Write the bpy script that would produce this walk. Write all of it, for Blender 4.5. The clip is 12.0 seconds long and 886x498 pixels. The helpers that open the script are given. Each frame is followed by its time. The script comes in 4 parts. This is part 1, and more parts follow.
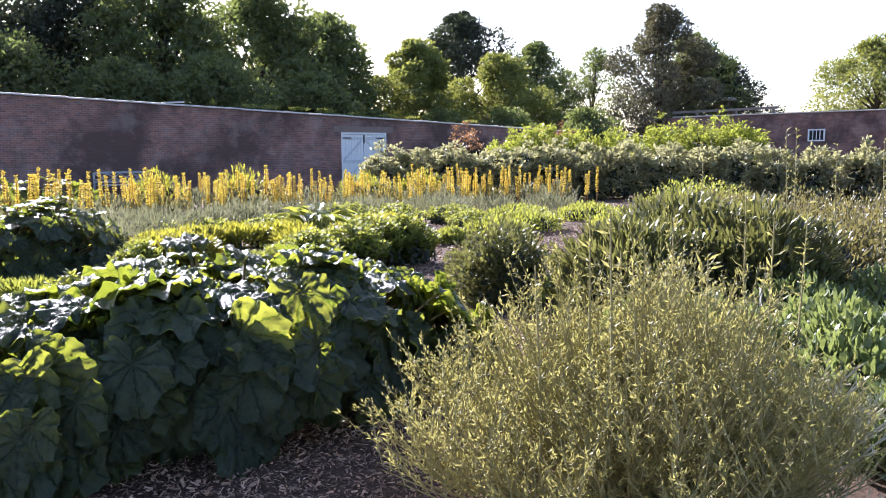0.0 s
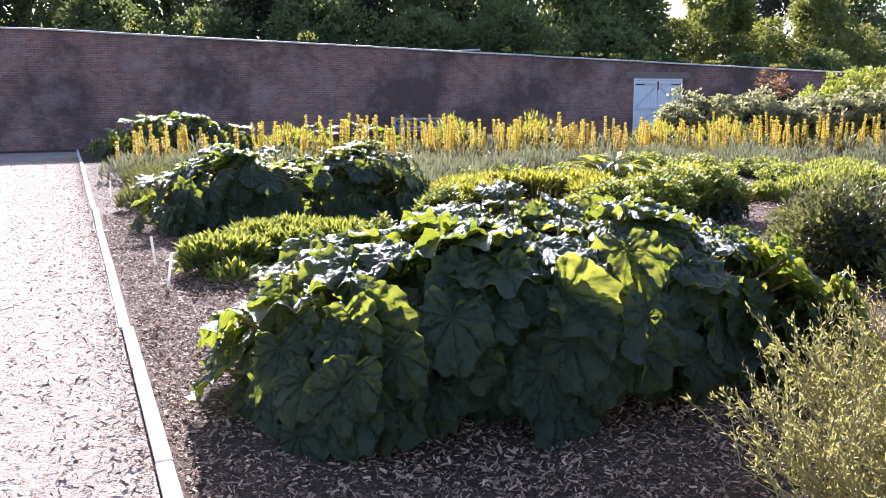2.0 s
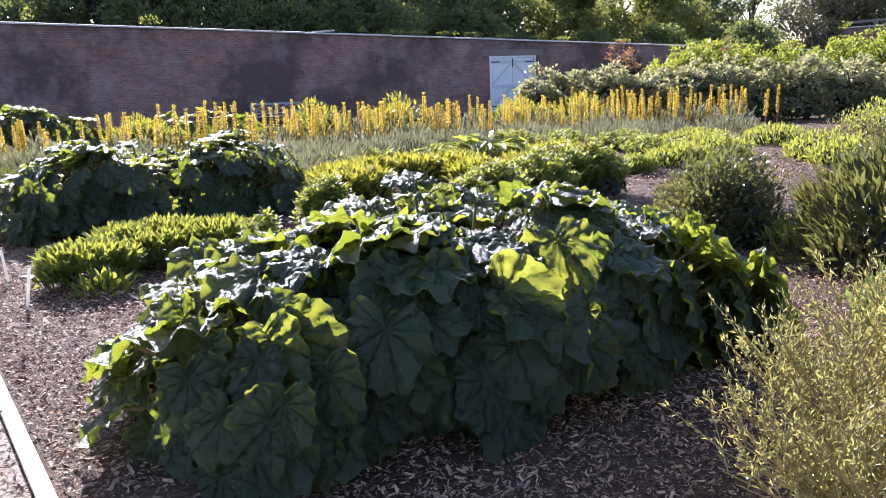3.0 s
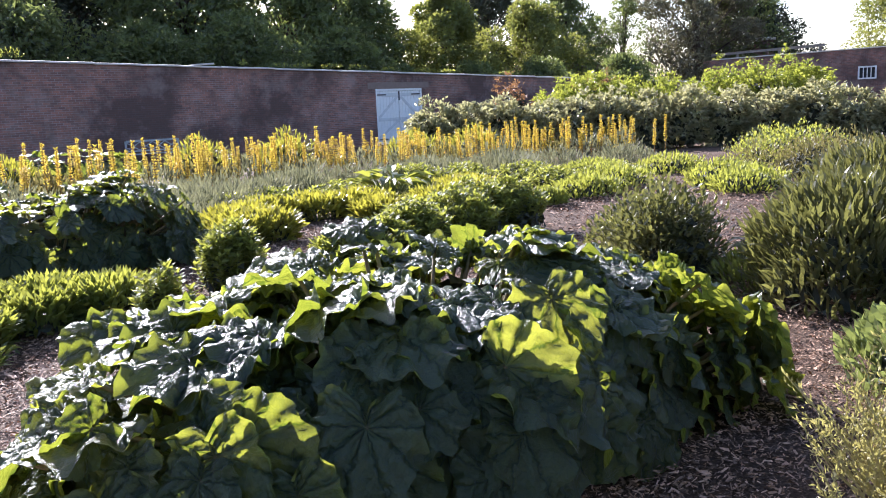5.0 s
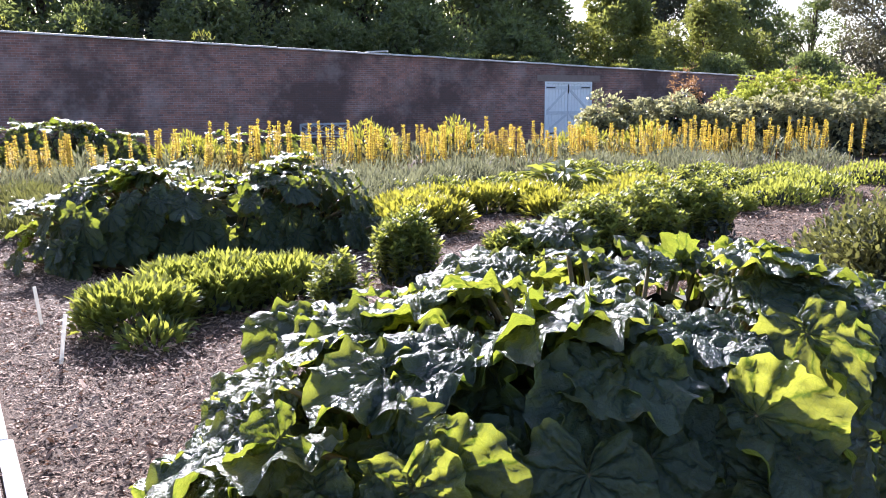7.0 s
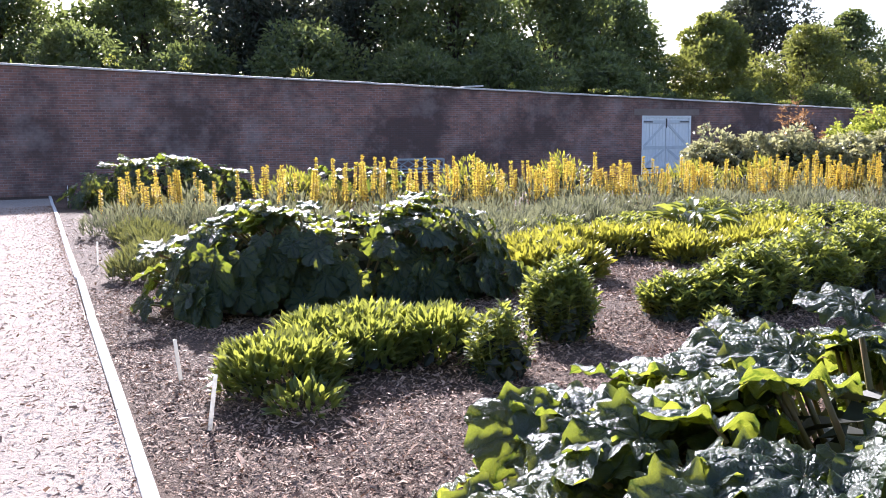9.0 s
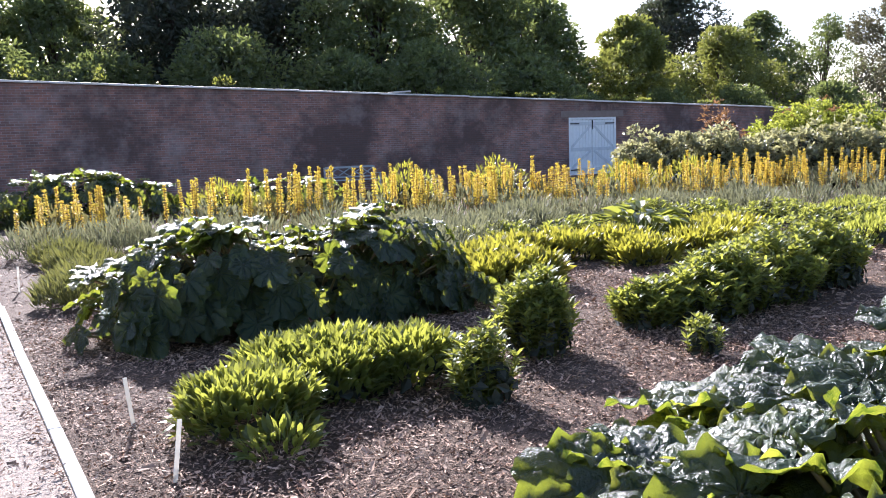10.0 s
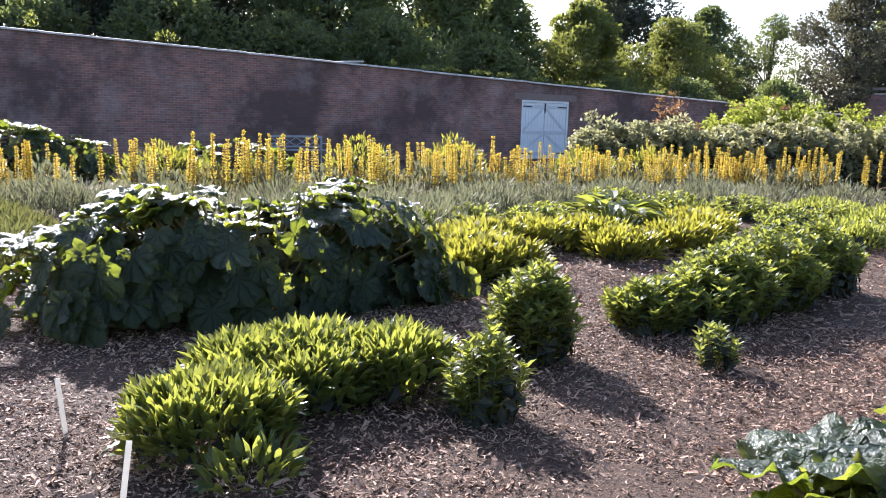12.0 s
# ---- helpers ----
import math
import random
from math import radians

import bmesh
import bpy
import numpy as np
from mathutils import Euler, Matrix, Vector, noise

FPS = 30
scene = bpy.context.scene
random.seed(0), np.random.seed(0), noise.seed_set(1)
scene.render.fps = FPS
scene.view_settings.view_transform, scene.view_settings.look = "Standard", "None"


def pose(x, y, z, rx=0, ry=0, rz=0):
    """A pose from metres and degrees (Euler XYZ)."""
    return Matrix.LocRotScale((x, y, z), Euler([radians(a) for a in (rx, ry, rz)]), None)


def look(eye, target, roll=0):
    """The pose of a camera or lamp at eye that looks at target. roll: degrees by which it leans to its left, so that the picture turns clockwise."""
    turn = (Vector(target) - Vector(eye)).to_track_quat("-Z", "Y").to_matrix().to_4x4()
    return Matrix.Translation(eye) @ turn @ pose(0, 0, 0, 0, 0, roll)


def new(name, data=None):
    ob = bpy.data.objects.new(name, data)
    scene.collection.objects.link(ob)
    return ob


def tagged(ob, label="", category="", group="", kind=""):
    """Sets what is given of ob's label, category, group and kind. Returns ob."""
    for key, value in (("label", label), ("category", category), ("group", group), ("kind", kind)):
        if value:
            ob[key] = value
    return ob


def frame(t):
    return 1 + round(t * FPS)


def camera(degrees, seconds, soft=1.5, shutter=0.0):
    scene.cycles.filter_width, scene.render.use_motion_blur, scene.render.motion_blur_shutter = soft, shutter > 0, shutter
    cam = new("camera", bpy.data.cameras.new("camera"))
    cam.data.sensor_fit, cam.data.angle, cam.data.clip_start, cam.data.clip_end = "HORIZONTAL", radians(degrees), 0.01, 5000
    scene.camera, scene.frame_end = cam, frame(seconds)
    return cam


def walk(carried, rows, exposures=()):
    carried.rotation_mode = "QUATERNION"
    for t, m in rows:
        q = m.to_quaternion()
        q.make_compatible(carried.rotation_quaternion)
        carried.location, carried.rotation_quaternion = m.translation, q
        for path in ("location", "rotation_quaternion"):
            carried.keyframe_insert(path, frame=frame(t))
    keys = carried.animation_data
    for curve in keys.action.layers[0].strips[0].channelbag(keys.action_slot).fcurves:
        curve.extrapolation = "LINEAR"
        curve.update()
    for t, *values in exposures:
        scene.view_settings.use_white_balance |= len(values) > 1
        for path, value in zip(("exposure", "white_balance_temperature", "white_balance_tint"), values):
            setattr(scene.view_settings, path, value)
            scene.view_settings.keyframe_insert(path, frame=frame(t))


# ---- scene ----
cam = camera(56.0, 12.0, 0.95)
PATH = [
    (0, (-0.328, -0.131, 1.591), (1.032, 1.316, 1.357), -0.3),
    (0.5, (-0.376, -0.053, 1.576), (0.809, 1.529, 1.271), -1.0),
    (1, (-0.358, 0.053, 1.561), (0.639, 1.744, 1.181), -1.8),
    (1.5, (-0.305, 0.248, 1.566), (0.557, 2.025, 1.247), -0.9),
    (2, (-0.271, 0.413, 1.552), (0.531, 2.211, 1.201), -0.3),
    (2.5, (-0.326, 0.667, 1.574), (0.694, 2.346, 1.195), -1.3),
    (2.7, (-0.37, 0.756, 1.583), (0.711, 2.391, 1.185), -2.3),
    (4.3, (-0.165, 1.4, 1.556), (0.973, 2.997, 1.163), -0.1),
    (4.5, (-0.163, 1.458, 1.559), (1.028, 3.018, 1.174), -0.2),
    (5, (-0.228, 1.682, 1.581), (1.09, 3.148, 1.244), -2.6),
    (5.5, (-0.294, 1.831, 1.573), (1.009, 3.3, 1.192), -2.8),
    (6, (-0.238, 1.949, 1.556), (0.918, 3.52, 1.116), -1.7),
    (6.5, (-0.138, 2.045, 1.56), (0.895, 3.713, 1.17), -0.6),
    (6.7, (-0.124, 2.081, 1.559), (0.902, 3.758, 1.191), -0.4),
    (8.3, (-0.416, 2.69, 1.591), (0.567, 4.405, 1.289), -1.8),
    (8.5, (-0.406, 2.767, 1.582), (0.509, 4.52, 1.278), -2.1),
    (9, (-0.382, 3.011, 1.598), (0.487, 4.793, 1.335), -0.6),
    (9.5, (-0.388, 3.229, 1.605), (0.477, 5.013, 1.342), 0.0),
    (10, (-0.479, 3.532, 1.618), (0.55, 5.228, 1.364), -2.0),
    (10.5, (-0.514, 3.769, 1.599), (0.563, 5.422, 1.274), -1.3),
    (11, (-0.427, 3.972, 1.594), (0.556, 5.686, 1.29), -0.0),
    (11.5, (-0.38, 4.143, 1.582), (0.636, 5.841, 1.291), 1.8),
    (12, (-0.389, 4.383, 1.597), (0.765, 5.986, 1.288), 1.6),
]
walk(cam, [(t, look(eye, target, roll)) for t, eye, target, roll in PATH], [(t, e + 0.32, 5800, 21 if t < 10 else 18) for t, e in ((0.0, 1.35), (0.5, 1.5), (1.0, 1.62), (1.5, 1.62), (2.0, 1.4), (2.5, 1.32), (4.5, 1.30), (5.5, 1.30), (6.0, 1.42), (6.5, 1.42), (8.5, 1.36), (9.5, 1.3), (10.5, 1.22), (12.0, 1.26))])

# ---- world, sun, exposure ----
SUN_EL, SUN_AZ = 28.0, 12.0
world = bpy.data.worlds.new("world")
scene.world = world
world.use_nodes = True
_wn = world.node_tree
_sky = _wn.nodes.new("ShaderNodeTexSky")
_sky.sky_type = "NISHITA"
_sky.sun_disc = False
_sky.sun_elevation, _sky.sun_rotation = radians(SUN_EL), radians(SUN_AZ)
_sky.air_density, _sky.dust_density = 1.0, 1.6
_wn.links.new(_sky.outputs[0], _wn.nodes["Background"].inputs[0])
_wn.nodes["Background"].inputs[1].default_value = 0.095
_sun = new("sun", bpy.data.lights.new("sun", "SUN"))
_sun.data.energy, _sun.data.angle, _sun.data.color = 5.0, radians(0.53), (1.0, 0.95, 0.87)
_to = Vector((math.sin(radians(SUN_AZ)) * math.cos(radians(SUN_EL)), math.cos(radians(SUN_AZ)) * math.cos(radians(SUN_EL)), math.sin(radians(SUN_EL))))
_sun.matrix_world = look(_to * 60, (0, 0, 0))

rng = np.random.default_rng(7)


# ---- materials ----
class Nodes:
    """A small wrapper to write node materials in few lines."""

    def __init__(self, name):
        self.mat = bpy.data.materials.new(name)
        self.mat.use_nodes = True
        self.tree = self.mat.node_tree
        self.bsdf = self.tree.nodes["Principled BSDF"]
        self.out = self.tree.nodes["Material Output"]

    def add(self, kind, **values):
        node = self.tree.nodes.new(kind)
        for key, value in values.items():
            node.inputs[key].default_value = value
        return node

    def link(self, a, b):
        self.tree.links.new(a, b)

    def noise(self, scale, detail=4.0, rough=0.6, vec=None):
        n = self.add("ShaderNodeTexNoise", Scale=scale, Detail=detail, Roughness=rough)
        if vec is None:
            vec = self.add("ShaderNodeTexCoord").outputs["Object"]
        self.link(vec, n.inputs["Vector"])
        return n.outputs["Fac"]

    def world_pos(self):
        return self.add("ShaderNodeNewGeometry").outputs["Position"]

    def ramp(self, fac, stops):
        r = self.tree.nodes.new("ShaderNodeValToRGB")
        e = r.color_ramp.elements
        while len(e) < len(stops):
            e.new(0.5)
        for i, (p, c) in enumerate(stops):
            e[i].position = p
            e[i].color = (*c, 1)
        self.link(fac, r.inputs[0])
        return r.outputs[0]

    def mix(self, fac, a, b, how="MIX"):
        m = self.tree.nodes.new("ShaderNodeMix")
        m.data_type, m.blend_type = "RGBA", how
        for sock, v in ((0, fac), (6, a), (7, b)):
            if isinstance(v, (int, float)):
                m.inputs[sock].default_value = v
            elif isinstance(v, tuple):
                m.inputs[sock].default_value = (*v, 1)
            else:
                self.link(v, m.inputs[sock])
        return m.outputs[2]

    def bump(self, height, strength=0.4, dist=0.02):
        b = self.add("ShaderNodeBump", Strength=strength, Distance=dist)
        self.link(height, b.inputs["Height"])
        self.link(b.outputs[0], self.bsdf.inputs["Normal"])
        return b.outputs[0]

    def base(self, colour, rough=0.7, spec=0.5):
        if isinstance(colour, tuple):
            self.bsdf.inputs["Base Color"].default_value = (*colour, 1)
        else:
            self.link(colour, self.bsdf.inputs["Base Color"])
        self.bsdf.inputs["Roughness"].default_value = rough
        self.bsdf.inputs["Specular IOR Level"].default_value = spec
        return self


def leaf_material(name, dark, light, glow, lit=0.45, rough=0.45, per_object=False, grain=30.0, spec=0.5, relief=0.0):
    """A leaf that lets light through: dark and light: the two ends of its colour, glow: the colour of light passing it."""
    n = Nodes(name)
    if per_object:
        rnd = n.add("ShaderNodeObjectInfo").outputs["Random"]
    else:
        rnd = n.add("ShaderNodeNewGeometry").outputs["Random Per Island"]
    tone = n.ramp(rnd, [(0.0, dark), (0.6, tuple((a + b) / 2 for a, b in zip(dark, light))), (1.0, light)])
    grainy = n.noise(grain, 3.0)
    col = n.mix(0.35, tone, n.ramp(grainy, [(0.3, dark), (0.75, light)]))
    n.base(col, rough, spec)
    tr = n.add("ShaderNodeBsdfTranslucent")
    g = n.mix(0.5, n.mix(rnd, tuple(c * 0.7 for c in glow), tuple(min(1, c * 1.25) for c in glow)), n.mix(grainy, glow, tuple(c * 0.6 for c in glow)))
    n.link(g, tr.inputs["Color"])
    m = n.add("ShaderNodeMixShader", Fac=lit)
    n.link(n.bsdf.outputs[0], m.inputs[1])
    n.link(tr.outputs[0], m.inputs[2])
    n.link(m.outputs[0], n.out.inputs["Surface"])
    if relief:
        n.bump(grainy, relief, 0.03)
    return n.mat


def wood_material(name, a, b, scale=12.0, rough=0.7):
    n = Nodes(name)
    w = n.noise(scale, 6.0)
    col = n.mix(0.3, n.ramp(w, [(0.3, a), (0.7, b)]), n.ramp(n.noise(1.3), [(0.3, a), (0.7, b)]))
    n.base(col, rough, 0.3)
    n.bump(w, 0.35, 0.01)
    return n.mat


def brick_material(name, spots):
    n = Nodes(name)
    pos = n.world_pos()
    sep = n.add("ShaderNodeSeparateXYZ")
    n.link(pos, sep.inputs[0])
    add = n.tree.nodes.new("ShaderNodeMath")
    n.link(sep.outputs[0], add.inputs[0]), n.link(sep.outputs[1], add.inputs[1])
    com = n.add("ShaderNodeCombineXYZ")
    n.link(add.outputs[0], com.inputs[0]), n.link(sep.outputs[2], com.inputs[1])
    b = n.add("ShaderNodeTexBrick", Scale=1.0)
    b.inputs["Brick Width"].default_value, b.inputs["Row Height"].default_value = 0.235, 0.076
    b.inputs["Mortar Size"].default_value, b.inputs["Mortar Smooth"].default_value = 0.007, 0.3
    b.inputs["Color1"].default_value = (0.37, 0.175, 0.135, 1)
    b.inputs["Color2"].default_value = (0.20, 0.115, 0.10, 1)
    b.inputs["Mortar"].default_value = (0.34, 0.29, 0.27, 1)
    n.link(com.outputs[0], b.inputs["Vector"])
    big = n.noise(0.35, 5.0, 0.65, pos)
    mid = n.noise(2.3, 5.0, 0.6, pos)
    col = n.mix(n.ramp(mid, [(0.42, (0, 0, 0)), (0.72, (0.75, 0.75, 0.75))]), b.outputs["Color"], (0.16, 0.115, 0.10))
    col = n.mix(n.ramp(big, [(0.46, (0, 0, 0)), (0.60, (0.85, 0.85, 0.85))]), col, spots)
    col = n.mix(n.ramp(n.noise(0.9, 4.0, 0.7, pos), [(0.5, (0, 0, 0)), (0.7, (0.4, 0.4, 0.4))]), col, (0.42, 0.33, 0.31))
    n.base(col, 0.9, 0.2)
    inv = n.tree.nodes.new("ShaderNodeInvert")
    n.link(b.outputs["Fac"], inv.inputs[1])
    n.bump(inv.outputs[0], 0.6, 0.012)
    return n.mat


def ground_material():
    n = Nodes("bark_mulch")
    pos = n.world_pos()
    fine, mid, big = n.noise(55.0, 6.0, 0.7, pos), n.noise(9.0, 5.0, 0.6, pos), n.noise(0.7, 4.0, 0.6, pos)
    bark = n.ramp(fine, [(0.28, (0.028, 0.020, 0.015)), (0.52, (0.11, 0.068, 0.046)), (0.74, (0.36, 0.24, 0.17))])
    bark = n.mix(n.ramp(mid, [(0.4, (0, 0, 0)), (0.7, (0.6, 0.6, 0.6))]), bark, (0.055, 0.039, 0.030))
    bark = n.mix(n.ramp(big, [(0.42, (0, 0, 0)), (0.66, (0.5, 0.5, 0.5))]), bark, (0.17, 0.112, 0.08))
    n.base(bark, 0.85, 0.2)
    n.bump(n.mix(0.5, fine, mid), 1.0, 0.05)
    return n.mat


def path_material():
    n = Nodes("pale_gravel")
    pos = n.world_pos()
    fine, mid, big = n.noise(120.0, 5.0, 0.7, pos), n.noise(14.0, 5.0, 0.6, pos), n.noise(0.6, 4.0, 0.6, pos)
    col = n.ramp(fine, [(0.3, (0.25, 0.20, 0.165)), (0.7, (0.54, 0.46, 0.39))])
    col = n.mix(n.ramp(mid, [(0.45, (0, 0, 0)), (0.75, (0.5, 0.5, 0.5))]), col, (0.20, 0.15, 0.12))
    col = n.mix(n.ramp(big, [(0.4, (0, 0, 0)), (0.7, (0.4, 0.4, 0.4))]), col, (0.40, 0.33, 0.28))
    n.base(col, 0.85, 0.15)
    stones = n.noise(38.0, 4.0, 0.65, pos)
    n.bump(n.mix(0.6, n.mix(0.4, fine, mid), stones), 0.9, 0.035)
    return n.mat


def plain_material(name, col, rough=0.6, grain=8.0, wear=0.25, relief=0.2):
    n = Nodes(name)
    f, g = n.noise(grain, 6.0, 0.7), n.noise(grain * 6, 4.0)
    n.base(n.mix(n.ramp(f, [(0.4, (0, 0, 0)), (0.75, (wear,) * 3)]), col, tuple(c * 0.45 for c in col)), rough, 0.4)
    n.bump(g, relief, 0.004)
    return n.mat


def rhubarb_material():
    """Glossy crinkled blade with radiating veins, lit through by the sun."""
    n = Nodes("rhubarb_leaf")
    rnd = n.add("ShaderNodeObjectInfo").outputs["Random"]
    co = n.add("ShaderNodeTexCoord").outputs["Object"]
    sep = n.add("ShaderNodeSeparateXYZ")
    n.link(co, sep.inputs[0])
    ang = n.tree.nodes.new("ShaderNodeMath")
    ang.operation = "ARCTAN2"
    n.link(sep.outputs[0], ang.inputs[0]), n.link(sep.outputs[1], ang.inputs[1])
    wob = n.noise(5.0, 3.0)
    mul = n.tree.nodes.new("ShaderNodeMath")
    mul.operation = "MULTIPLY_ADD"
    mul.inputs[1].default_value = 1.55
    n.link(ang.outputs[0], mul.inputs[0]), n.link(wob, mul.inputs[2])
    pp = n.tree.nodes.new("ShaderNodeMath")
    pp.operation = "PINGPONG"
    pp.inputs[1].default_value = 0.5
    n.link(mul.outputs[0], pp.inputs[0])
    vein = n.ramp(pp.outputs[0], [(0.0, (1, 1, 1)), (0.13, (0, 0, 0))])
    net = n.tree.nodes.new("ShaderNodeTexVoronoi")
    net.feature = "DISTANCE_TO_EDGE"
    net.inputs["Scale"].default_value = 12.0
    n.link(co, net.inputs["Vector"])
    mesh = n.ramp(net.outputs["Distance"], [(0.0, (1, 1, 1)), (0.06, (0, 0, 0))])
    lines = n.mix(0.3, vein, mesh, "ADD")
    tone = n.ramp(rnd, [(0.0, (0.020, 0.036, 0.024)), (1.0, (0.044, 0.066, 0.034))])
    col = n.mix(n.ramp(wob, [(0.35, (0, 0, 0)), (0.75, (0.5, 0.5, 0.5))]), tone, (0.058, 0.08, 0.046))
    n.base(col, 0.30, 0.5)
    crinkle = n.noise(9.0, 3.0, 0.5)
    fold = n.noise(24.0, 3.0, 0.6)
    n.bump(n.mix(0.35, n.mix(0.5, crinkle, fold), vein, "SUBTRACT"), 1.0, 0.035)
    tr = n.add("ShaderNodeBsdfTranslucent")
    glow = n.mix(rnd, (0.36, 0.43, 0.035), (0.62, 0.64, 0.07))
    n.link(n.mix(lines, glow, (0.16, 0.24, 0.02)), tr.inputs["Color"])
    m = n.add("ShaderNodeMixShader", Fac=0.31)
    n.link(n.bsdf.outputs[0], m.inputs[1]), n.link(tr.outputs[0], m.inputs[2])
    n.link(m.outputs[0], n.out.inputs["Surface"])
    return n.mat


M_GROUND, M_PATH = ground_material(), path_material()
M_BRICK = brick_material("old_brick", (0.095, 0.066, 0.06))
M_COPING = plain_material("coping_stone", (0.68, 0.63, 0.56), 0.85, 5.0, 0.5)
M_EDGE = plain_material("white_edging", (0.72, 0.69, 0.64), 0.7, 9.0, 0.35)
M_DOOR = plain_material("white_door_paint", (0.84, 0.85, 0.85), 0.55, 6.0, 0.2)
M_IRON = plain_material("dark_iron", (0.03, 0.03, 0.03), 0.5)
M_LINTEL = plain_material("pale_brick_surround", (0.25, 0.19, 0.165), 0.9, 4.0, 0.4)
M_STAKE = leaf_material("white_label_plastic", (0.62, 0.60, 0.57), (0.75, 0.73, 0.70), (0.8, 0.78, 0.72), 0.5, 0.5, True, 20.0)
M_TIMBER = wood_material("grey_timber", (0.16, 0.13, 0.11), (0.32, 0.27, 0.22))
M_BARK = wood_material("tree_bark", (0.05, 0.038, 0.03), (0.14, 0.11, 0.09), 7.0, 0.9)
M_STEM = wood_material("plant_stem", (0.10, 0.13, 0.03), (0.20, 0.22, 0.06), 30.0, 0.6)
M_TWIG = wood_material("straw_twig", (0.20, 0.17, 0.07), (0.38, 0.33, 0.15), 30.0, 0.6)
M_GLASS = Nodes("window_glass").base((0.03, 0.035, 0.04), 0.08).mat
M_CHIP = leaf_material("wood_chip", (0.045, 0.027, 0.018), (0.74, 0.48, 0.33), (0.2, 0.15, 0.1), 0.02, 0.65, grain=60.0, spec=0.15)
M_RHUB = rhubarb_material()
# Added core leaves: the plants' inner shade is set in this dark colour.
M_SHADE_CORE = leaf_material("shade_core_leaf", (0.018, 0.022, 0.012), (0.045, 0.052, 0.026), (0.08, 0.09, 0.03), 0.05, 0.6)
M_STALK = wood_material("rhubarb_stalk", (0.14, 0.14, 0.05), (0.22, 0.12, 0.06), 10.0, 0.45)
M_LIME = leaf_material("lime_leaf", (0.045, 0.07, 0.026), (0.12, 0.15, 0.045), (0.56, 0.58, 0.08), 0.36, 0.36)
M_GREEN = leaf_material("green_leaf", (0.05, 0.075, 0.03), (0.15, 0.18, 0.055), (0.58, 0.60, 0.09), 0.40, 0.5, spec=0.3)
M_YELLOWG = leaf_material("yellowish_leaf", (0.075, 0.075, 0.024), (0.17, 0.165, 0.038), (0.62, 0.58, 0.06), 0.38, 0.42)
M_OLIVE = leaf_material("olive_leaf", (0.045, 0.045, 0.02), (0.14, 0.11, 0.045), (0.32, 0.28, 0.085), 0.33, 0.45)
M_GREY = leaf_material("grey_green_leaf", (0.05, 0.06, 0.036), (0.17, 0.17, 0.115), (0.32, 0.32, 0.16), 0.32, 0.6)
M_BROOM = leaf_material("broom_sprig", (0.12, 0.11, 0.04), (0.34, 0.30, 0.11), (0.54, 0.49, 0.15), 0.40, 0.5)
M_PETAL = leaf_material("yellow_petal", (0.50, 0.32, 0.03), (0.88, 0.68, 0.14), (0.92, 0.70, 0.10), 0.40, 0.5)
M_BRACT = leaf_material("dry_bract", (0.16, 0.10, 0.03), (0.34, 0.22, 0.07), (0.5, 0.32, 0.08), 0.35, 0.6)
M_HEDGE = leaf_material("apple_leaf", (0.08, 0.10, 0.04), (0.42, 0.385, 0.26), (0.58, 0.55, 0.25), 0.42, 0.28, spec=0.8)
M_HEDGEY = leaf_material("yellow_green_shrub_leaf", (0.09, 0.12, 0.02), (0.22, 0.25, 0.045), (0.58, 0.62, 0.08), 0.42, 0.4)
M_REDLEAF = leaf_material("reddish_leaf", (0.14, 0.07, 0.04), (0.26, 0.14, 0.08), (0.5, 0.26, 0.10), 0.4, 0.5)
M_TREE = leaf_material("tree_leaf", (0.045, 0.065, 0.03), (0.11, 0.135, 0.055), (0.34, 0.40, 0.10), 0.36, 0.5)
M_TREEL = leaf_material("light_tree_leaf", (0.075, 0.10, 0.03), (0.15, 0.17, 0.05), (0.46, 0.48, 0.09), 0.34, 0.5)
M_TREED = leaf_material("dark_pine_needles", (0.03, 0.038, 0.026), (0.065, 0.075, 0.045), (0.12, 0.14, 0.06), 0.25, 0.6)
M_TREET = leaf_material("tan_conifer_leaf", (0.08, 0.078, 0.045), (0.17, 0.15, 0.09), (0.24, 0.22, 0.10), 0.22, 0.6)
M_PALETWIG = wood_material("pale_twig", (0.34, 0.30, 0.20), (0.55, 0.50, 0.36), 30.0, 0.6)
M_BUSH = leaf_material("dark_bush_leaf", (0.040, 0.048, 0.022), (0.125, 0.12, 0.05), (0.32, 0.32, 0.08), 0.28, 0.38)
M_BENCH = plain_material("faded_blue_grey_paint", (0.36, 0.38, 0.40), 0.7, 6.0, 0.4)
M_LEAFY = leaf_material("strap_leaf", (0.04, 0.065, 0.03), (0.13, 0.16, 0.065), (0.40, 0.47, 0.12), 0.30, 0.4)
# Greyer than the boards: stands in for shadow lines at braces and board gaps.
M_BRACE = plain_material("worn_white_paint_gap_shade", (0.68, 0.70, 0.71), 0.6, 6.0, 0.4)


# ---- builders ----
def mesh_of(name, verts, faces, mat, smooth=False):
    me = bpy.data.meshes.new(name)
    me.from_pydata(verts.tolist() if hasattr(verts, "tolist") else verts, [], faces.tolist() if hasattr(faces, "tolist") else faces)
    me.materials.append(mat)
    if smooth:
        me.shade_smooth()
    return me


def thing(name, place, label, category, group="", kind=""):
    ob = new(name)
    ob.empty_display_size = 0.2
    ob.location = place
    return tagged(ob, label, category, group, kind)


def part(name, data, parent, label="", m=None):
    """One mesh (from mesh_of) or one bmesh result as a part under a thing, in the thing's own coordinates."""
    ob = new(name, data)
    ob.parent = parent
    if m is not None:
        ob.matrix_basis = m
    if label:
        tagged(ob, label)
    return ob


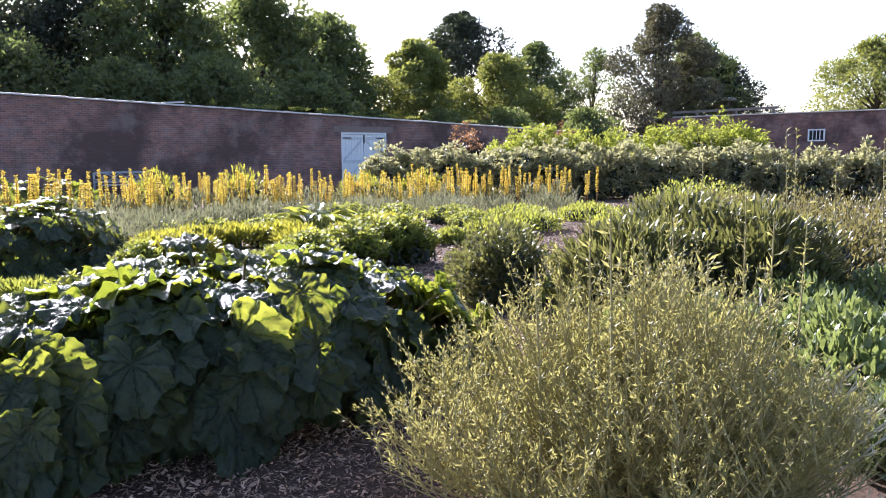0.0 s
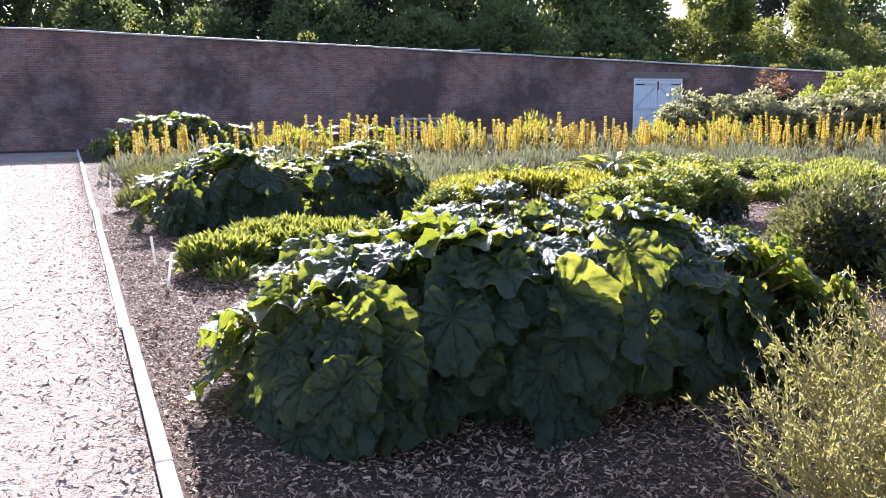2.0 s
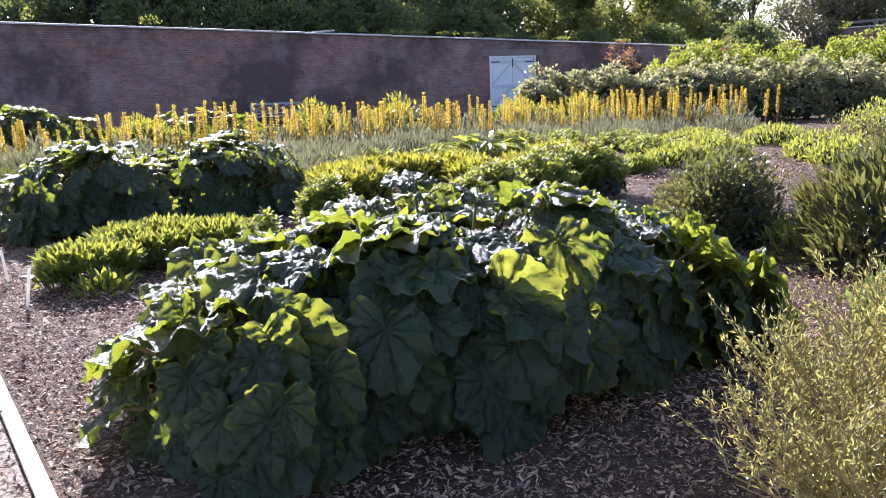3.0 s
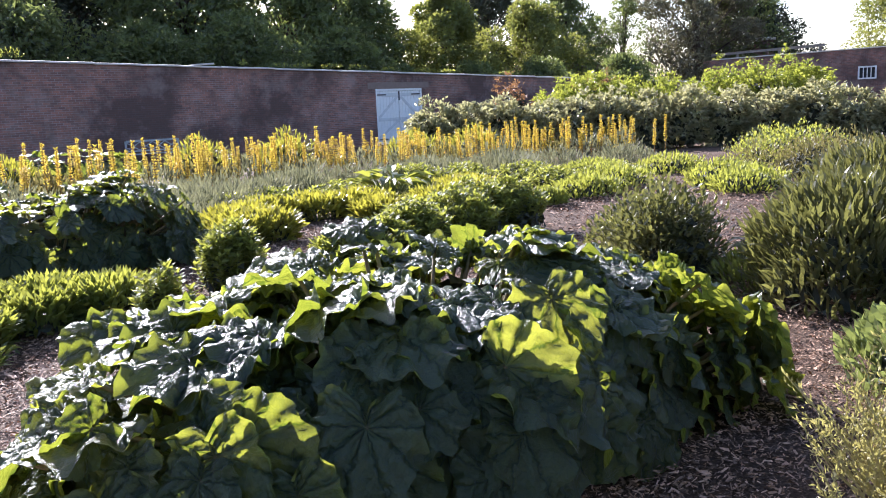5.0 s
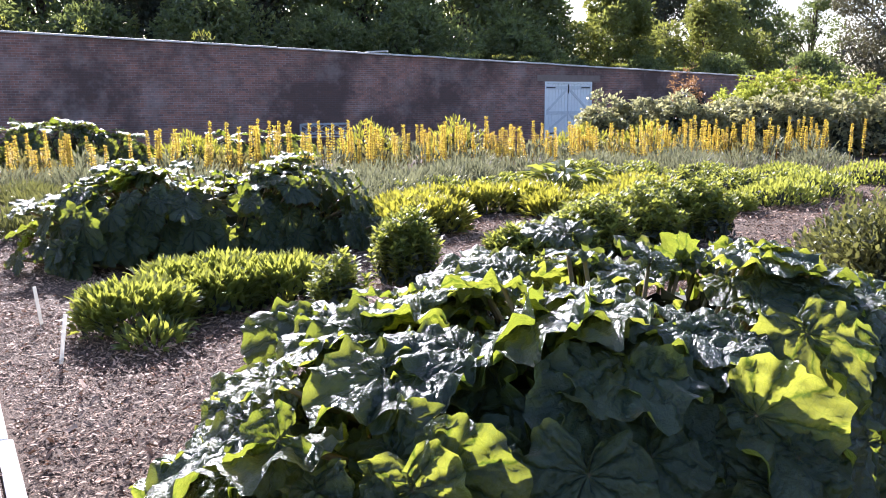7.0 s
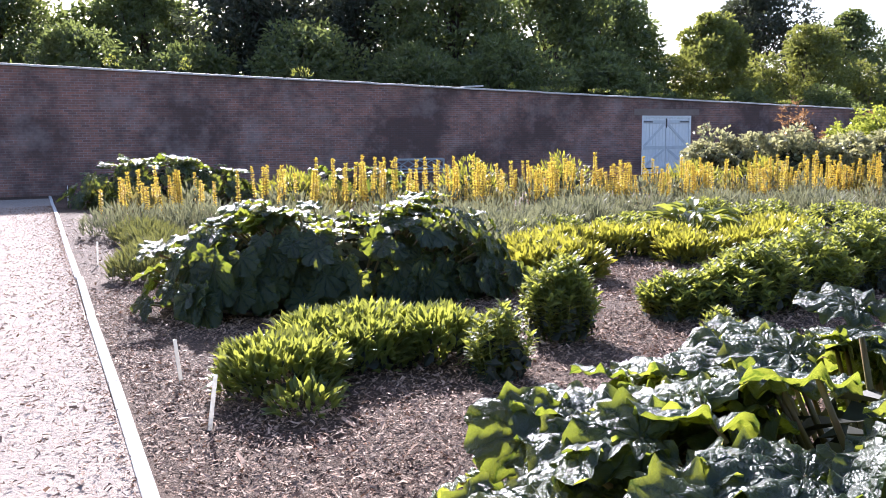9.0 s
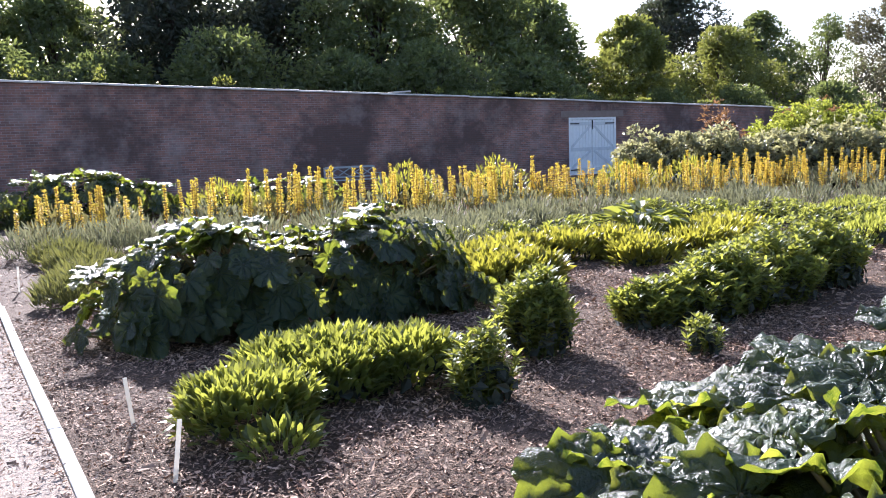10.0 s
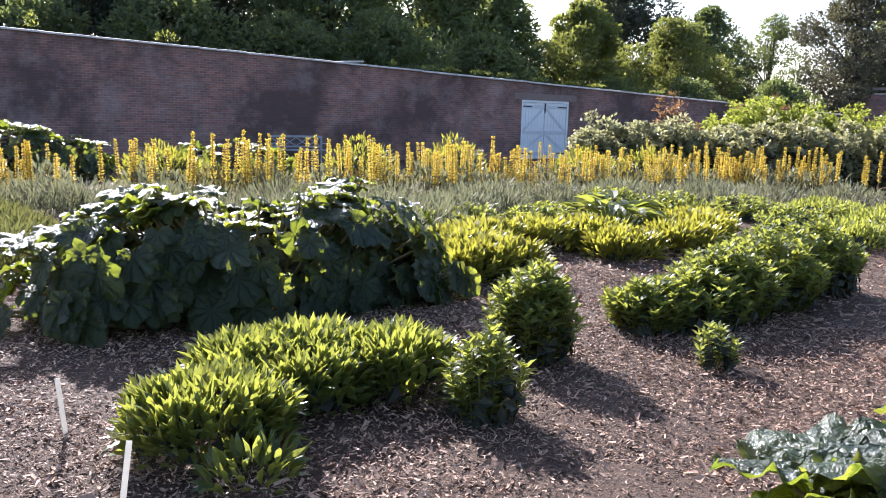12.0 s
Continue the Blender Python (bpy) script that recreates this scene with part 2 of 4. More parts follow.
def bit(name, data, parent):
    """A part of pieces too small and many to tell apart."""
    return tagged(part(name, data, parent), kind="stuff")


class Geo:
    """Gathers boxes and tubes into one mesh."""

    def __init__(self):
        self.v, self.f = [], []

    def box(self, x0, y0, z0, x1, y1, z1, bevel=0.0, m=None):
        bm = bmesh.new()
        bmesh.ops.create_cube(bm, size=1.0, matrix=Matrix.Translation(((x0 + x1) / 2, (y0 + y1) / 2, (z0 + z1) / 2)) @ Matrix.Diagonal((abs(x1 - x0), abs(y1 - y0), abs(z1 - z0), 1)))
        if bevel:
            bmesh.ops.bevel(bm, geom=bm.edges[:], offset=bevel, segments=1, affect="EDGES")
        if m is not None:
            bm.transform(m)
        return self.take(bm)

    def take(self, bm):
        bm.verts.index_update()
        k = len(self.v)
        self.v += [tuple(v.co) for v in bm.verts]
        self.f += [[k + v.index for v in f.verts] for f in bm.faces]
        bm.free()
        return self

    def tube(self, pts, radii, sides=6):
        pts = [Vector(p) for p in pts]
        k = len(self.v)
        for i, (p, r) in enumerate(zip(pts, radii)):
            d = (pts[min(i + 1, len(pts) - 1)] - pts[max(i - 1, 0)]).normalized()
            a = d.orthogonal().normalized()
            b = d.cross(a)
            for s in range(sides):
                w = 2 * math.pi * s / sides
                self.v.append(tuple(p + a * (r * math.cos(w)) + b * (r * math.sin(w))))
        for i in range(len(pts) - 1):
            for s in range(sides):
                t = (s + 1) % sides
                self.f.append([k + i * sides + s, k + i * sides + t, k + (i + 1) * sides + t, k + (i + 1) * sides + s])
        self.f.append([k + s for s in range(sides)][::-1])
        self.f.append([k + (len(pts) - 1) * sides + s for s in range(sides)])
        return self

    def mesh(self, name, mat, smooth=False):
        return mesh_of(name, self.v, self.f, mat, smooth)


LANCE = (np.array([(0, 0, 0), (-.42, .3, .08), (.42, .3, .08), (-.38, .65, .06), (.38, .65, .06), (0, 1, -.10)], float), [(0, 2, 1), (1, 2, 4, 3), (3, 4, 5)])
DIAMOND = (np.array([(0, 0, 0), (.5, .45, .12), (0, 1, -.08), (-.5, .45, .12)], float), [(0, 1, 2, 3)])
OVAL = (np.array([(0, 0, 0), (-.45, .25, .1), (0, .3, 0), (.45, .25, .1), (-.48, .62, .12), (0, .66, .02), (.48, .62, .12), (0, 1, -.08)], float),
        [(0, 2, 1), (0, 3, 2), (1, 2, 5, 4), (2, 3, 6, 5), (4, 5, 7), (5, 6, 7)])
BLADE = (np.array([(-.5, 0, 0), (.5, 0, 0), (-.5, .5, .03), (.5, .5, .03), (0, 1, -.06)], float), [(0, 1, 3, 2), (2, 3, 4)])


def unit(a):
    return a / np.maximum(np.linalg.norm(a, axis=-1, keepdims=True), 1e-9)


def leaves(name, mat, places, axis, normal, length, width, shape=DIAMOND):
    """Many small leaves in one mesh: each at its place, along its axis, facing its normal."""
    tv, tf = shape
    axis = unit(axis)
    side = unit(np.cross(axis, normal))
    nor = np.cross(side, axis)
    length, width = np.broadcast_to(length, len(places)), np.broadcast_to(width, len(places))
    v = (places[:, None] + tv[None, :, :1] * (width[:, None, None] * side[:, None]) + tv[None, :, 1:2] * (length[:, None, None] * axis[:, None])
         + tv[None, :, 2:] * (length[:, None, None] * nor[:, None])).reshape(-1, 3)
    k = len(tv)
    faces = []
    for i in range(len(places)):
        o = i * k
        faces.extend([[o + j for j in f] for f in tf])
    return mesh_of(name, v, faces, mat)


def on_dome(n, rx, ry, h, inner=0.75, low=0.0):
    """Places near the surface of an uneven dome, and the outward directions there."""
    d = unit(rng.normal(size=(n, 3)))
    d[:, 2] = np.abs(d[:, 2])
    if low:
        d[:, 2] = np.maximum(d[:, 2], low * rng.random(n))
    r = inner + (1 - inner) * np.sqrt(rng.random(n))
    lump = 1 + 0.10 * np.sin(d[:, 0] * 7 + 1.3) * np.cos(d[:, 1] * 6) + 0.07 * np.sin(d[:, 2] * 9 + d[:, 0] * 5)
    p = d * (r * lump)[:, None] * np.array([rx, ry, h])
    return p, unit(d / np.array([rx, ry, h]))


def shade_core(ob, rx, ry, h, size, power=(1.0, 1.0, 1.0)):
    """Dense leaves added inside a plant, lying one over another, dark and near opaque so they block the sun from its
    near side.
    """
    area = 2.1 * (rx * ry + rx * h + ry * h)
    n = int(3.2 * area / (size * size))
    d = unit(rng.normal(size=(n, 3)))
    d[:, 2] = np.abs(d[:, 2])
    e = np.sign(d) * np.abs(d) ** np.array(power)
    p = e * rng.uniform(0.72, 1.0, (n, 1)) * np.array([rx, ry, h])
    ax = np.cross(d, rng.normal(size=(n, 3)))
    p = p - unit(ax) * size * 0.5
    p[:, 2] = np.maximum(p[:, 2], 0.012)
    return bit("shade_core", leaves("shade_core", M_SHADE_CORE, p, ax, d + rng.normal(size=(n, 3)) * 0.25, size * rng.uniform(0.8, 1.2, n), size * 0.62, DIAMOND), ob)


def stems_mesh(name, mat, bases, tips, r0=0.006, r1=0.002, sides=4, bend=0.0):
    g = Geo()
    for a, b in zip(bases, tips):
        a, b = Vector(a), Vector(b)
        mid = (a + b) / 2 + Vector((b.x - a.x, b.y - a.y, 0)) * -bend
        g.tube([a, mid, b], [r0, (r0 + r1) / 2, r1], sides)
    return g.mesh(name, mat)


# ---- the ground, the path and its edging ----
def build_ground():
    near = np.concatenate([np.linspace(-4, 16, 101)])
    far = np.array([20, 26, 34, 44, 60, 90, 150, 300, 700, 2000.0])
    xs = np.concatenate([-far[::-1], near, far])
    ys = np.concatenate([-far[::-1], near, far])
    gx, gy = np.meshgrid(xs, ys, indexing="ij")
    bump = 0.022 * np.sin(gx * 1.7 + 0.6 * np.sin(gy * 2.1)) * np.cos(gy * 1.3 + 0.5) + 0.012 * np.sin(gx * 5.3 + gy * 3.1)
    fade = np.clip((gx - 0.15) / 0.6, 0, 1) * np.clip((28 - np.abs(gx)) / 5, 0, 1) * np.clip((26 - np.abs(gy)) / 4, 0, 1)
    gz = bump * fade
    nx, ny = gx.shape
    v = np.stack([gx, gy, gz], -1).reshape(-1, 3)
    i, j = np.meshgrid(np.arange(nx - 1), np.arange(ny - 1), indexing="ij")
    a = (i * ny + j).ravel()
    f = np.stack([a, a + ny, a + ny + 1, a + 1], -1)
    return tagged(new("ground", mesh_of("ground", v, f, M_GROUND, True)), "brown bark mulch ground of the garden beds", "ground", kind="structure")


build_ground()
g = Geo().box(-2.6, -12, -0.1, -0.045, 29.4, 0.012)
path = tagged(new("path", g.mesh("path", M_PATH)), "pale compacted gravel garden path", "path", kind="structure")
edging = tagged(new("path_edging"), "white weathered timber edging along the gravel path", "path edging", kind="structure")
board = Geo().box(-0.036, 0, -0.06, 0.036, 2.385, 0.03, 0.006).mesh("board", M_EDGE)
for i in range(16):
    part("board", board, edging, m=pose(rng.normal() * 0.006, -8 + i * 2.4, rng.normal() * 0.002, 0, 0, rng.normal() * 0.15))


# ---- walls ----
def top_of(x):
    return 3.82 - 0.0295 * max(x, -1.0)


WALL_Y, DOOR_A, DOOR_B, DOOR_H = 30.95, 22.55, 25.22, 2.46


def wall_piece(x0, x1, z0, y0, y1):
    bm = bmesh.new()
    q = [bm.verts.new((x, y, z)) for x, zt in ((x0, top_of(x0)), (x1, top_of(x1))) for y in (y0, y1) for z in (z0, zt)]
    for f in ((0, 1, 3, 2), (4, 6, 7, 5), (0, 4, 5, 1), (2, 3, 7, 6), (0, 2, 6, 4), (1, 5, 7, 3)):
        bm.faces.new([q[i] for i in f])
    bmesh.ops.recalc_face_normals(bm, faces=bm.faces[:])
    return bm


g = Geo()
for x0, x1, z0 in ((-22, -1, -0.2), (-1, DOOR_A, -0.2), (DOOR_A, DOOR_B, DOOR_H), (DOOR_B, 50.0, -0.2)):
    g.take(wall_piece(x0, x1, z0, WALL_Y, WALL_Y + 0.36))
wall_north = tagged(new("wall_north", g.mesh("wall_north", M_BRICK)), "tall old red brick garden wall with pale coping", "wall", kind="structure")
def coping(length):
    """A half-round coping stone, lying along x."""
    bm = bmesh.new()
    arc = [(0.18 - 0.27 * math.cos(math.pi * k / 12), 0.045 + 0.03 * math.sin(math.pi * k / 12)) for k in range(13)]
    ends = [[bm.verts.new((x, y, z)) for y, z in [(-0.09, 0.0)] + arc + [(0.45, 0.0)]] for x in (-length / 2, length / 2)]
    n = len(ends[0])
    for k in range(n):
        bm.faces.new((ends[0][k], ends[0][(k + 1) % n], ends[1][(k + 1) % n], ends[1][k]))
    bm.faces.new(ends[0][::-1]), bm.faces.new(ends[1])
    bmesh.ops.recalc_face_normals(bm, faces=bm.faces[:])
    return Geo().take(bm).mesh("coping_stone", M_COPING)


stone = coping(0.765)
slope = math.degrees(math.atan(0.0295))
x = -21.6
while x < 49.8:
    part("coping_stone", stone, wall_north, m=pose(x, WALL_Y + rng.normal() * 0.008, top_of(x) + 0.003 + abs(rng.normal()) * 0.006, rng.normal() * 0.8, (slope if x > -1 else 0) + rng.normal() * 0.4, 0))
    x += 0.775
loose = Geo().box(-0.45, -0.16, 0, 0.45, 0.16, 0.06, 0.015)
loose = tagged(new("loose_coping_slab", loose.mesh("loose_coping_slab", M_COPING)), "loose pale stone slab tilted on the wall top", "stone slab")
loose.matrix_world = pose(14.6, WALL_Y + 0.16, top_of(14.6) + 0.10, 0, -4, 12)

g = Geo().box(50.0, -22, -0.2, 50.4, 31.3, 3.72)
wall_east = tagged(new("wall_east", g.mesh("wall_east", M_BRICK)), "dark brick wall closing the garden's far side", "wall", kind="structure")
ecop = Geo().box(-0.07, -0.48, 0.0, 0.47, 0.48, 0.07, 0.012).mesh("coping_stone", M_COPING)
for i in range(54):
    part("coping_stone", ecop, wall_east, m=pose(50.0, -21.5 + i * 0.975, 3.725))

# window in the far wall
win = thing("window_1", (49.99, 21.0, 2.4), "small white barred window in the far brick wall", "window", kind="structure")
part("pane", Geo().box(-0.01, -0.42, -0.28, 0.02, 0.42, 0.28).mesh("pane", M_GLASS), win)
g = Geo().box(-0.06, -0.5, -0.36, 0.01, 0.5, -0.28).box(-0.06, -0.5, 0.28, 0.01, 0.5, 0.36).box(-0.06, -0.5, -0.28, 0.01, -0.42, 0.28).box(-0.06, 0.42, -0.28, 0.01, 0.5, 0.28)
part("window_frame", g.mesh("window_frame", M_DOOR), win)
for k in (-0.21, 0.0, 0.21):
    part("bar", Geo().box(-0.05, k - 0.02, -0.28, -0.015, k + 0.02, 0.28).mesh("bar", M_DOOR), win)


# ---- the double door ----
def build_door():
    mid = (DOOR_A + DOOR_B) / 2
    y = WALL_Y + 0.05
    door = thing("door_1", (mid, y, 0), "closed double white boarded door with diagonal braces in the wall", "door", kind="structure")
    w = (DOOR_B - DOOR_A) / 2
    g = Geo().box(-w, -0.04, 0, -w + 0.09, 0.1, DOOR_H).box(w - 0.09, -0.04, 0, w, 0.1, DOOR_H).box(-w + 0.09, -0.04, DOOR_H - 0.09, w - 0.09, 0.1, DOOR_H)
    part("door_frame", g.mesh("door_frame", M_DOOR), door)
    for s in (-1, 1):
        a, b = sorted((s * 0.015, s * (w - 0.1)))
        leaf = part("door_leaf", Geo().box(a, 0.035, 0.03, b, 0.06, DOOR_H - 0.1).mesh("door_leaf", M_BRACE), door)
        n = 7
        for i in range(n):
            p0, p1 = a + (b - a) * i / n + 0.004, a + (b - a) * (i + 1) / n - 0.004
            part("board", Geo().box(p0, 0.012, 0.03, p1, 0.034, DOOR_H - 0.1, 0.004).mesh("board", M_DOOR), leaf)
        for z in (0.25, 1.12, 2.2):
            part("rail", Geo().box(a + 0.01, -0.014, z - 0.07, b - 0.01, 0.011, z + 0.07, 0.005).mesh("rail", M_BRACE), leaf)
        for z0, z1 in ((0.32, 1.05), (1.19, 2.13)):
            x0, x1 = (a + 0.06, b - 0.06) if s < 0 else (b - 0.06, a + 0.06)
            d = Vector((x1 - x0, 0, z1 - z0))
            m = Matrix.Translation(((x0 + x1) / 2, 0.0, (z0 + z1) / 2)) @ pose(0, 0, 0, 0, -math.degrees(math.atan2(d.z, d.x)), 0)
            part("brace", Geo().box(-d.length / 2, -0.012, -0.055, d.length / 2, 0.010, 0.055, 0.004, m).mesh("brace", M_BRACE), leaf)
        for z in (0.25, 2.2):
            o = s * (w - 0.1)
            part("strap_hinge", Geo().box(min(o, o - s * 0.5), -0.024, z - 0.025, max(o, o - s * 0.5), -0.015, z + 0.025).mesh("strap_hinge", M_IRON), leaf, "black iron strap hinge")
    part("latch", Geo().box(-0.03, -0.03, 1.95, 0.03, -0.016, DOOR_H - 0.12).mesh("latch", M_IRON), door, "dark vertical bolt between the leaves")
    tagged(new("door_surround", Geo().box(DOOR_A - 0.42, WALL_Y - 0.012, DOOR_H + 0.01, DOOR_B + 0.42, WALL_Y - 0.003, DOOR_H + 0.27).mesh("door_surround", M_LINTEL)), "pale brick lintel band above the double door", "lintel", kind="structure")


build_door()


# ---- bench ----
def build_bench():
    b = thing("garden_bench", (12.1, 30.2, 0), "faded grey slatted garden bench with crossed lattice back by the wall", "bench")
    for x in (-0.95, 0.95):
        part("leg", Geo().box(x - 0.03, -0.28, 0, x + 0.03, -0.22, 0.62, 0.005).mesh("leg", M_BENCH), b)
        part("leg", Geo().box(x - 0.03, 0.2, 0, x + 0.03, 0.26, 0.88, 0.005).mesh("leg", M_BENCH), b)
        part("armrest", Geo().box(x - 0.04, -0.32, 0.62, x + 0.04, 0.2, 0.655, 0.005).mesh("armrest", M_BENCH), b)
    for i in range(5):
        part("seat_slat", Geo().box(-0.92, -0.28 + i * 0.1, 0.41, 0.92, -0.2 + i * 0.1, 0.44, 0.004).mesh("seat_slat", M_BENCH), b)
    part("top_rail", Geo().box(-0.92, 0.205, 0.83, 0.92, 0.255, 0.90, 0.006).mesh("top_rail", M_BENCH), b)
    part("bottom_rail", Geo().box(-0.92, 0.205, 0.5, 0.92, 0.25, 0.55, 0.006).mesh("bottom_rail", M_BENCH), b)
    for i in range(4):
        for s in (-1, 1):
            m = Matrix.Translation((-0.69 + i * 0.46, 0.23 + s * 0.008, 0.69)) @ pose(0, 0, 0, 0, s * 31, 0)
            part("lattice_bar", Geo().box(-0.26, -0.008, -0.016, 0.26, 0.006, 0.016, 0, m).mesh("lattice_bar", M_BENCH), b)


build_bench()


# ---- rhubarb ----
def rhubarb_leaf(seed, rings=10, around=70):
    """A broad heart-shaped blade with a ruffled rim and folded veins, about 1 across; its stalk joins at the origin, the tip points along y."""
    r0 = np.random.default_rng(seed)
    th = np.linspace(-math.pi, math.pi, around, endpoint=False)
    ph = r0.random(8) * 6.28
    rim = (1 - 0.72 * np.exp(-((math.pi - np.abs(th)) / 0.42) ** 2)) * (0.44 + 0.20 * np.maximum(np.cos(th), 0)) * (1 + 0.05 * np.sin(5 * th + ph[0]) + 0.04 * np.sin(9 * th + ph[1]) + 0.035 * np.sin(15 * th + ph[4]) + 0.02 * np.sin(26 * th + ph[5]))
    v, f = [(0, 0, 0)], []
    for k in range(1, rings + 1):
        q = k / rings
        rad = rim * q
        vein = 0.05 * q * (np.abs(np.sin(3.5 * th)) - 0.5)
        ruffle = 0.045 * q ** 3 * np.sin(8 * th + ph[2]) + 0.035 * q ** 2.5 * np.sin(12 * th + ph[3]) + 0.02 * np.sin(q * 19 + 6 * th) + 0.02 * q ** 5 * np.sin(19 * th + ph[6])
        ruffle = ruffle + 0.016 * q * np.sin(q * 30 + ph[7]) * np.abs(np.sin(7 * th))
        droop = -0.12 * q ** 2 * (0.4 + 0.6 * np.maximum(np.cos(th), -0.2)) + 0.10 * q * np.abs(np.sin(th)) - 0.10 * q ** 2 * np.abs(np.sin(th)) * r0.random()
        z = vein + ruffle + droop + 0.005 * r0.normal(size=around)
        v += list(zip(np.sin(th) * rad, np.cos(th) * rad, z))
    for s in range(around):
        t = (s + 1) % around
        f.append((0, 1 + t, 1 + s))
        for k in range(rings - 1):
            a = 1 + k * around
            f.append((a + s, a + t, a + around + t, a + around + s))
    return mesh_of("leaf", [tuple(map(float, p)) for p in v], f, M_RHUB, True)


RHUB = [rhubarb_leaf(s) for s in range(7)]
RHUB_FAR = [rhubarb_leaf(s, 6, 42) for s in range(7)]
_g = Geo()
_g.tube([(0, 0, 0), (0.03, 0, 0.33), (0.02, 0, 0.7), (0, 0, 1)], [0.016, 0.014, 0.012, 0.009], 6)
RSTALK = _g.mesh("stalk", M_STALK, True)


def build_rhubarb(cx, cy, rx, ry, h, n, size, label, kinds=RHUB_FAR, crest=lambda u: 1.0):
    """crest gives the share of the height that the clump has along its length, u from -1 to 1."""
    ob = thing("rhubarb_plant", (cx, cy, 0), label, "rhubarb", "rhubarb plants")
    shade_core(ob, rx * 0.74, ry * 0.66, h * 0.74, 0.2, (0.74, 0.74, 0.62))
    for i in range(n):
        d = unit(rng.normal(size=3))
        d[2] = abs(d[2])
        if i % 3 == 0:
            d[2] *= 0.22
        if i % 6 == 0:
            d[1] = -abs(d[1]) - 0.2
        d = unit(d)
        lump = (0.72 + 0.3 * rng.random()) * (1 + 0.09 * math.sin(d[0] * 8 + cx) + 0.06 * math.cos(d[1] * 9))
        e = np.sign(d) * np.abs(d) ** np.array([0.74, 0.74, 0.62])
        p = np.array([e[0] * rx * lump, e[1] * ry * lump, 0.10 + min(1.0, e[2]) * (h - 0.10) * (0.84 + 0.2 * rng.random()) * crest(float(e[0] * lump))])
        wave = 5.6
        hill = math.sin(wave * p[0] + cx) * math.cos(wave * 0.8 * p[1] + cy)
        p[2] *= 0.93 + 0.08 * hill
        tilt = np.array([-0.4 * math.cos(wave * p[0] + cx) * math.cos(wave * 0.8 * p[1] + cy), 0.0, 0.0])
        out = unit(np.array([d[0] / rx, d[1] / ry, 0.0]) + 1e-6)
        kind = rng.random()
        s = size * (rng.uniform(0.6, 0.95) if rng.random() < 0.85 else rng.uniform(0.95, 1.1))
        if kind < 0.13 and d[2] > 0.6 and -0.12 < d[1] < 0.7:  # upright young blades
            yaw = rng.uniform(0, 6.28)
            axis = np.array([math.cos(yaw) * 0.6, math.sin(yaw) * 0.6, rng.uniform(0.5, 1.2)])
            nor = np.array([rng.normal() * 0.7, -0.8, rng.uniform(-0.1, 0.9)])
            s *= 0.72
            p[2] = min(p[2], h - 0.14)
        else:
            tip = rng.uniform(-0.7, 0.2) - 0.5 if d[2] < 0.45 else rng.uniform(-0.2, 0.3)
            turn = rng.normal() * 0.5
            o = np.array([out[0] * math.cos(turn) - out[1] * math.sin(turn), out[0] * math.sin(turn) + out[1] * math.cos(turn), 0])
            axis = o + np.array([0, 0, tip])
            nor = np.array([0, 0, 0.75]) + d * np.array([0.5, 0.25, 0.75]) + tilt + rng.normal(size=3) * 0.26
            if d[1] < -0.1 and d[2] < 0.72:  # the leaves that hang down the near face
                axis[2] -= 0.75
                nor = np.array([0, 0, 0.25]) + d * np.array([1.0, 1.0, 0.3]) + rng.normal(size=3) * 0.25
        axis = unit(axis)
        side = unit(np.cross(axis, nor))
        nor = np.cross(side, axis)
        m = Matrix(((*(side * s)[:1], axis[0] * s, nor[0] * s, p[0]), (side[1] * s, axis[1] * s, nor[1] * s, p[1]), (side[2] * s, axis[2] * s, nor[2] * s, p[2]), (0, 0, 0, 1)))
        part("leaf", kinds[int(rng.integers(7))], ob, m=m)
        keep = 0.35 if p[2] > 0.45 * h else 0.62
        foot = Vector((p[0] * keep, p[1] * keep, 0))
        way = Vector(p) - foot
        q = way.to_track_quat("Z", "Y").to_matrix().to_4x4()
        part("stalk", RSTALK, ob, m=Matrix.Translation(foot) @ q @ Matrix.Diagonal((1, 1, way.length, 1)))
    return ob


build_rhubarb(2.28, 4.60, 1.74, 1.08, 0.98, 500, 0.43, "large spreading rhubarb clump with glossy ruffled leaves in the mulch bed", RHUB, lambda u: 1.0 if u < 0.6 else 1.0 - 0.9 * (u - 0.6))
build_rhubarb(2.42, 11.0, 1.84, 0.98, 1.08, 470, 0.34, "dark dense rhubarb clump with drooping leaves beyond the first", crest=lambda u: 0.92 + 0.12 * math.sin(5.5 * u - 1.6) if u < 0.66 else 1.02 - 1.8 * (u - 0.66))
build_rhubarb(2.7, 25.3, 2.2, 1.2, 1.32, 230, 0.44, "distant rhubarb clump near the brick wall", crest=lambda u: 1.0 - 0.28 * max(0.0, u))
build_rhubarb(6.6, 22.8, 1.8, 1.0, 1.0, 80, 0.42, "distant rhubarb clump behind the yellow flowers")


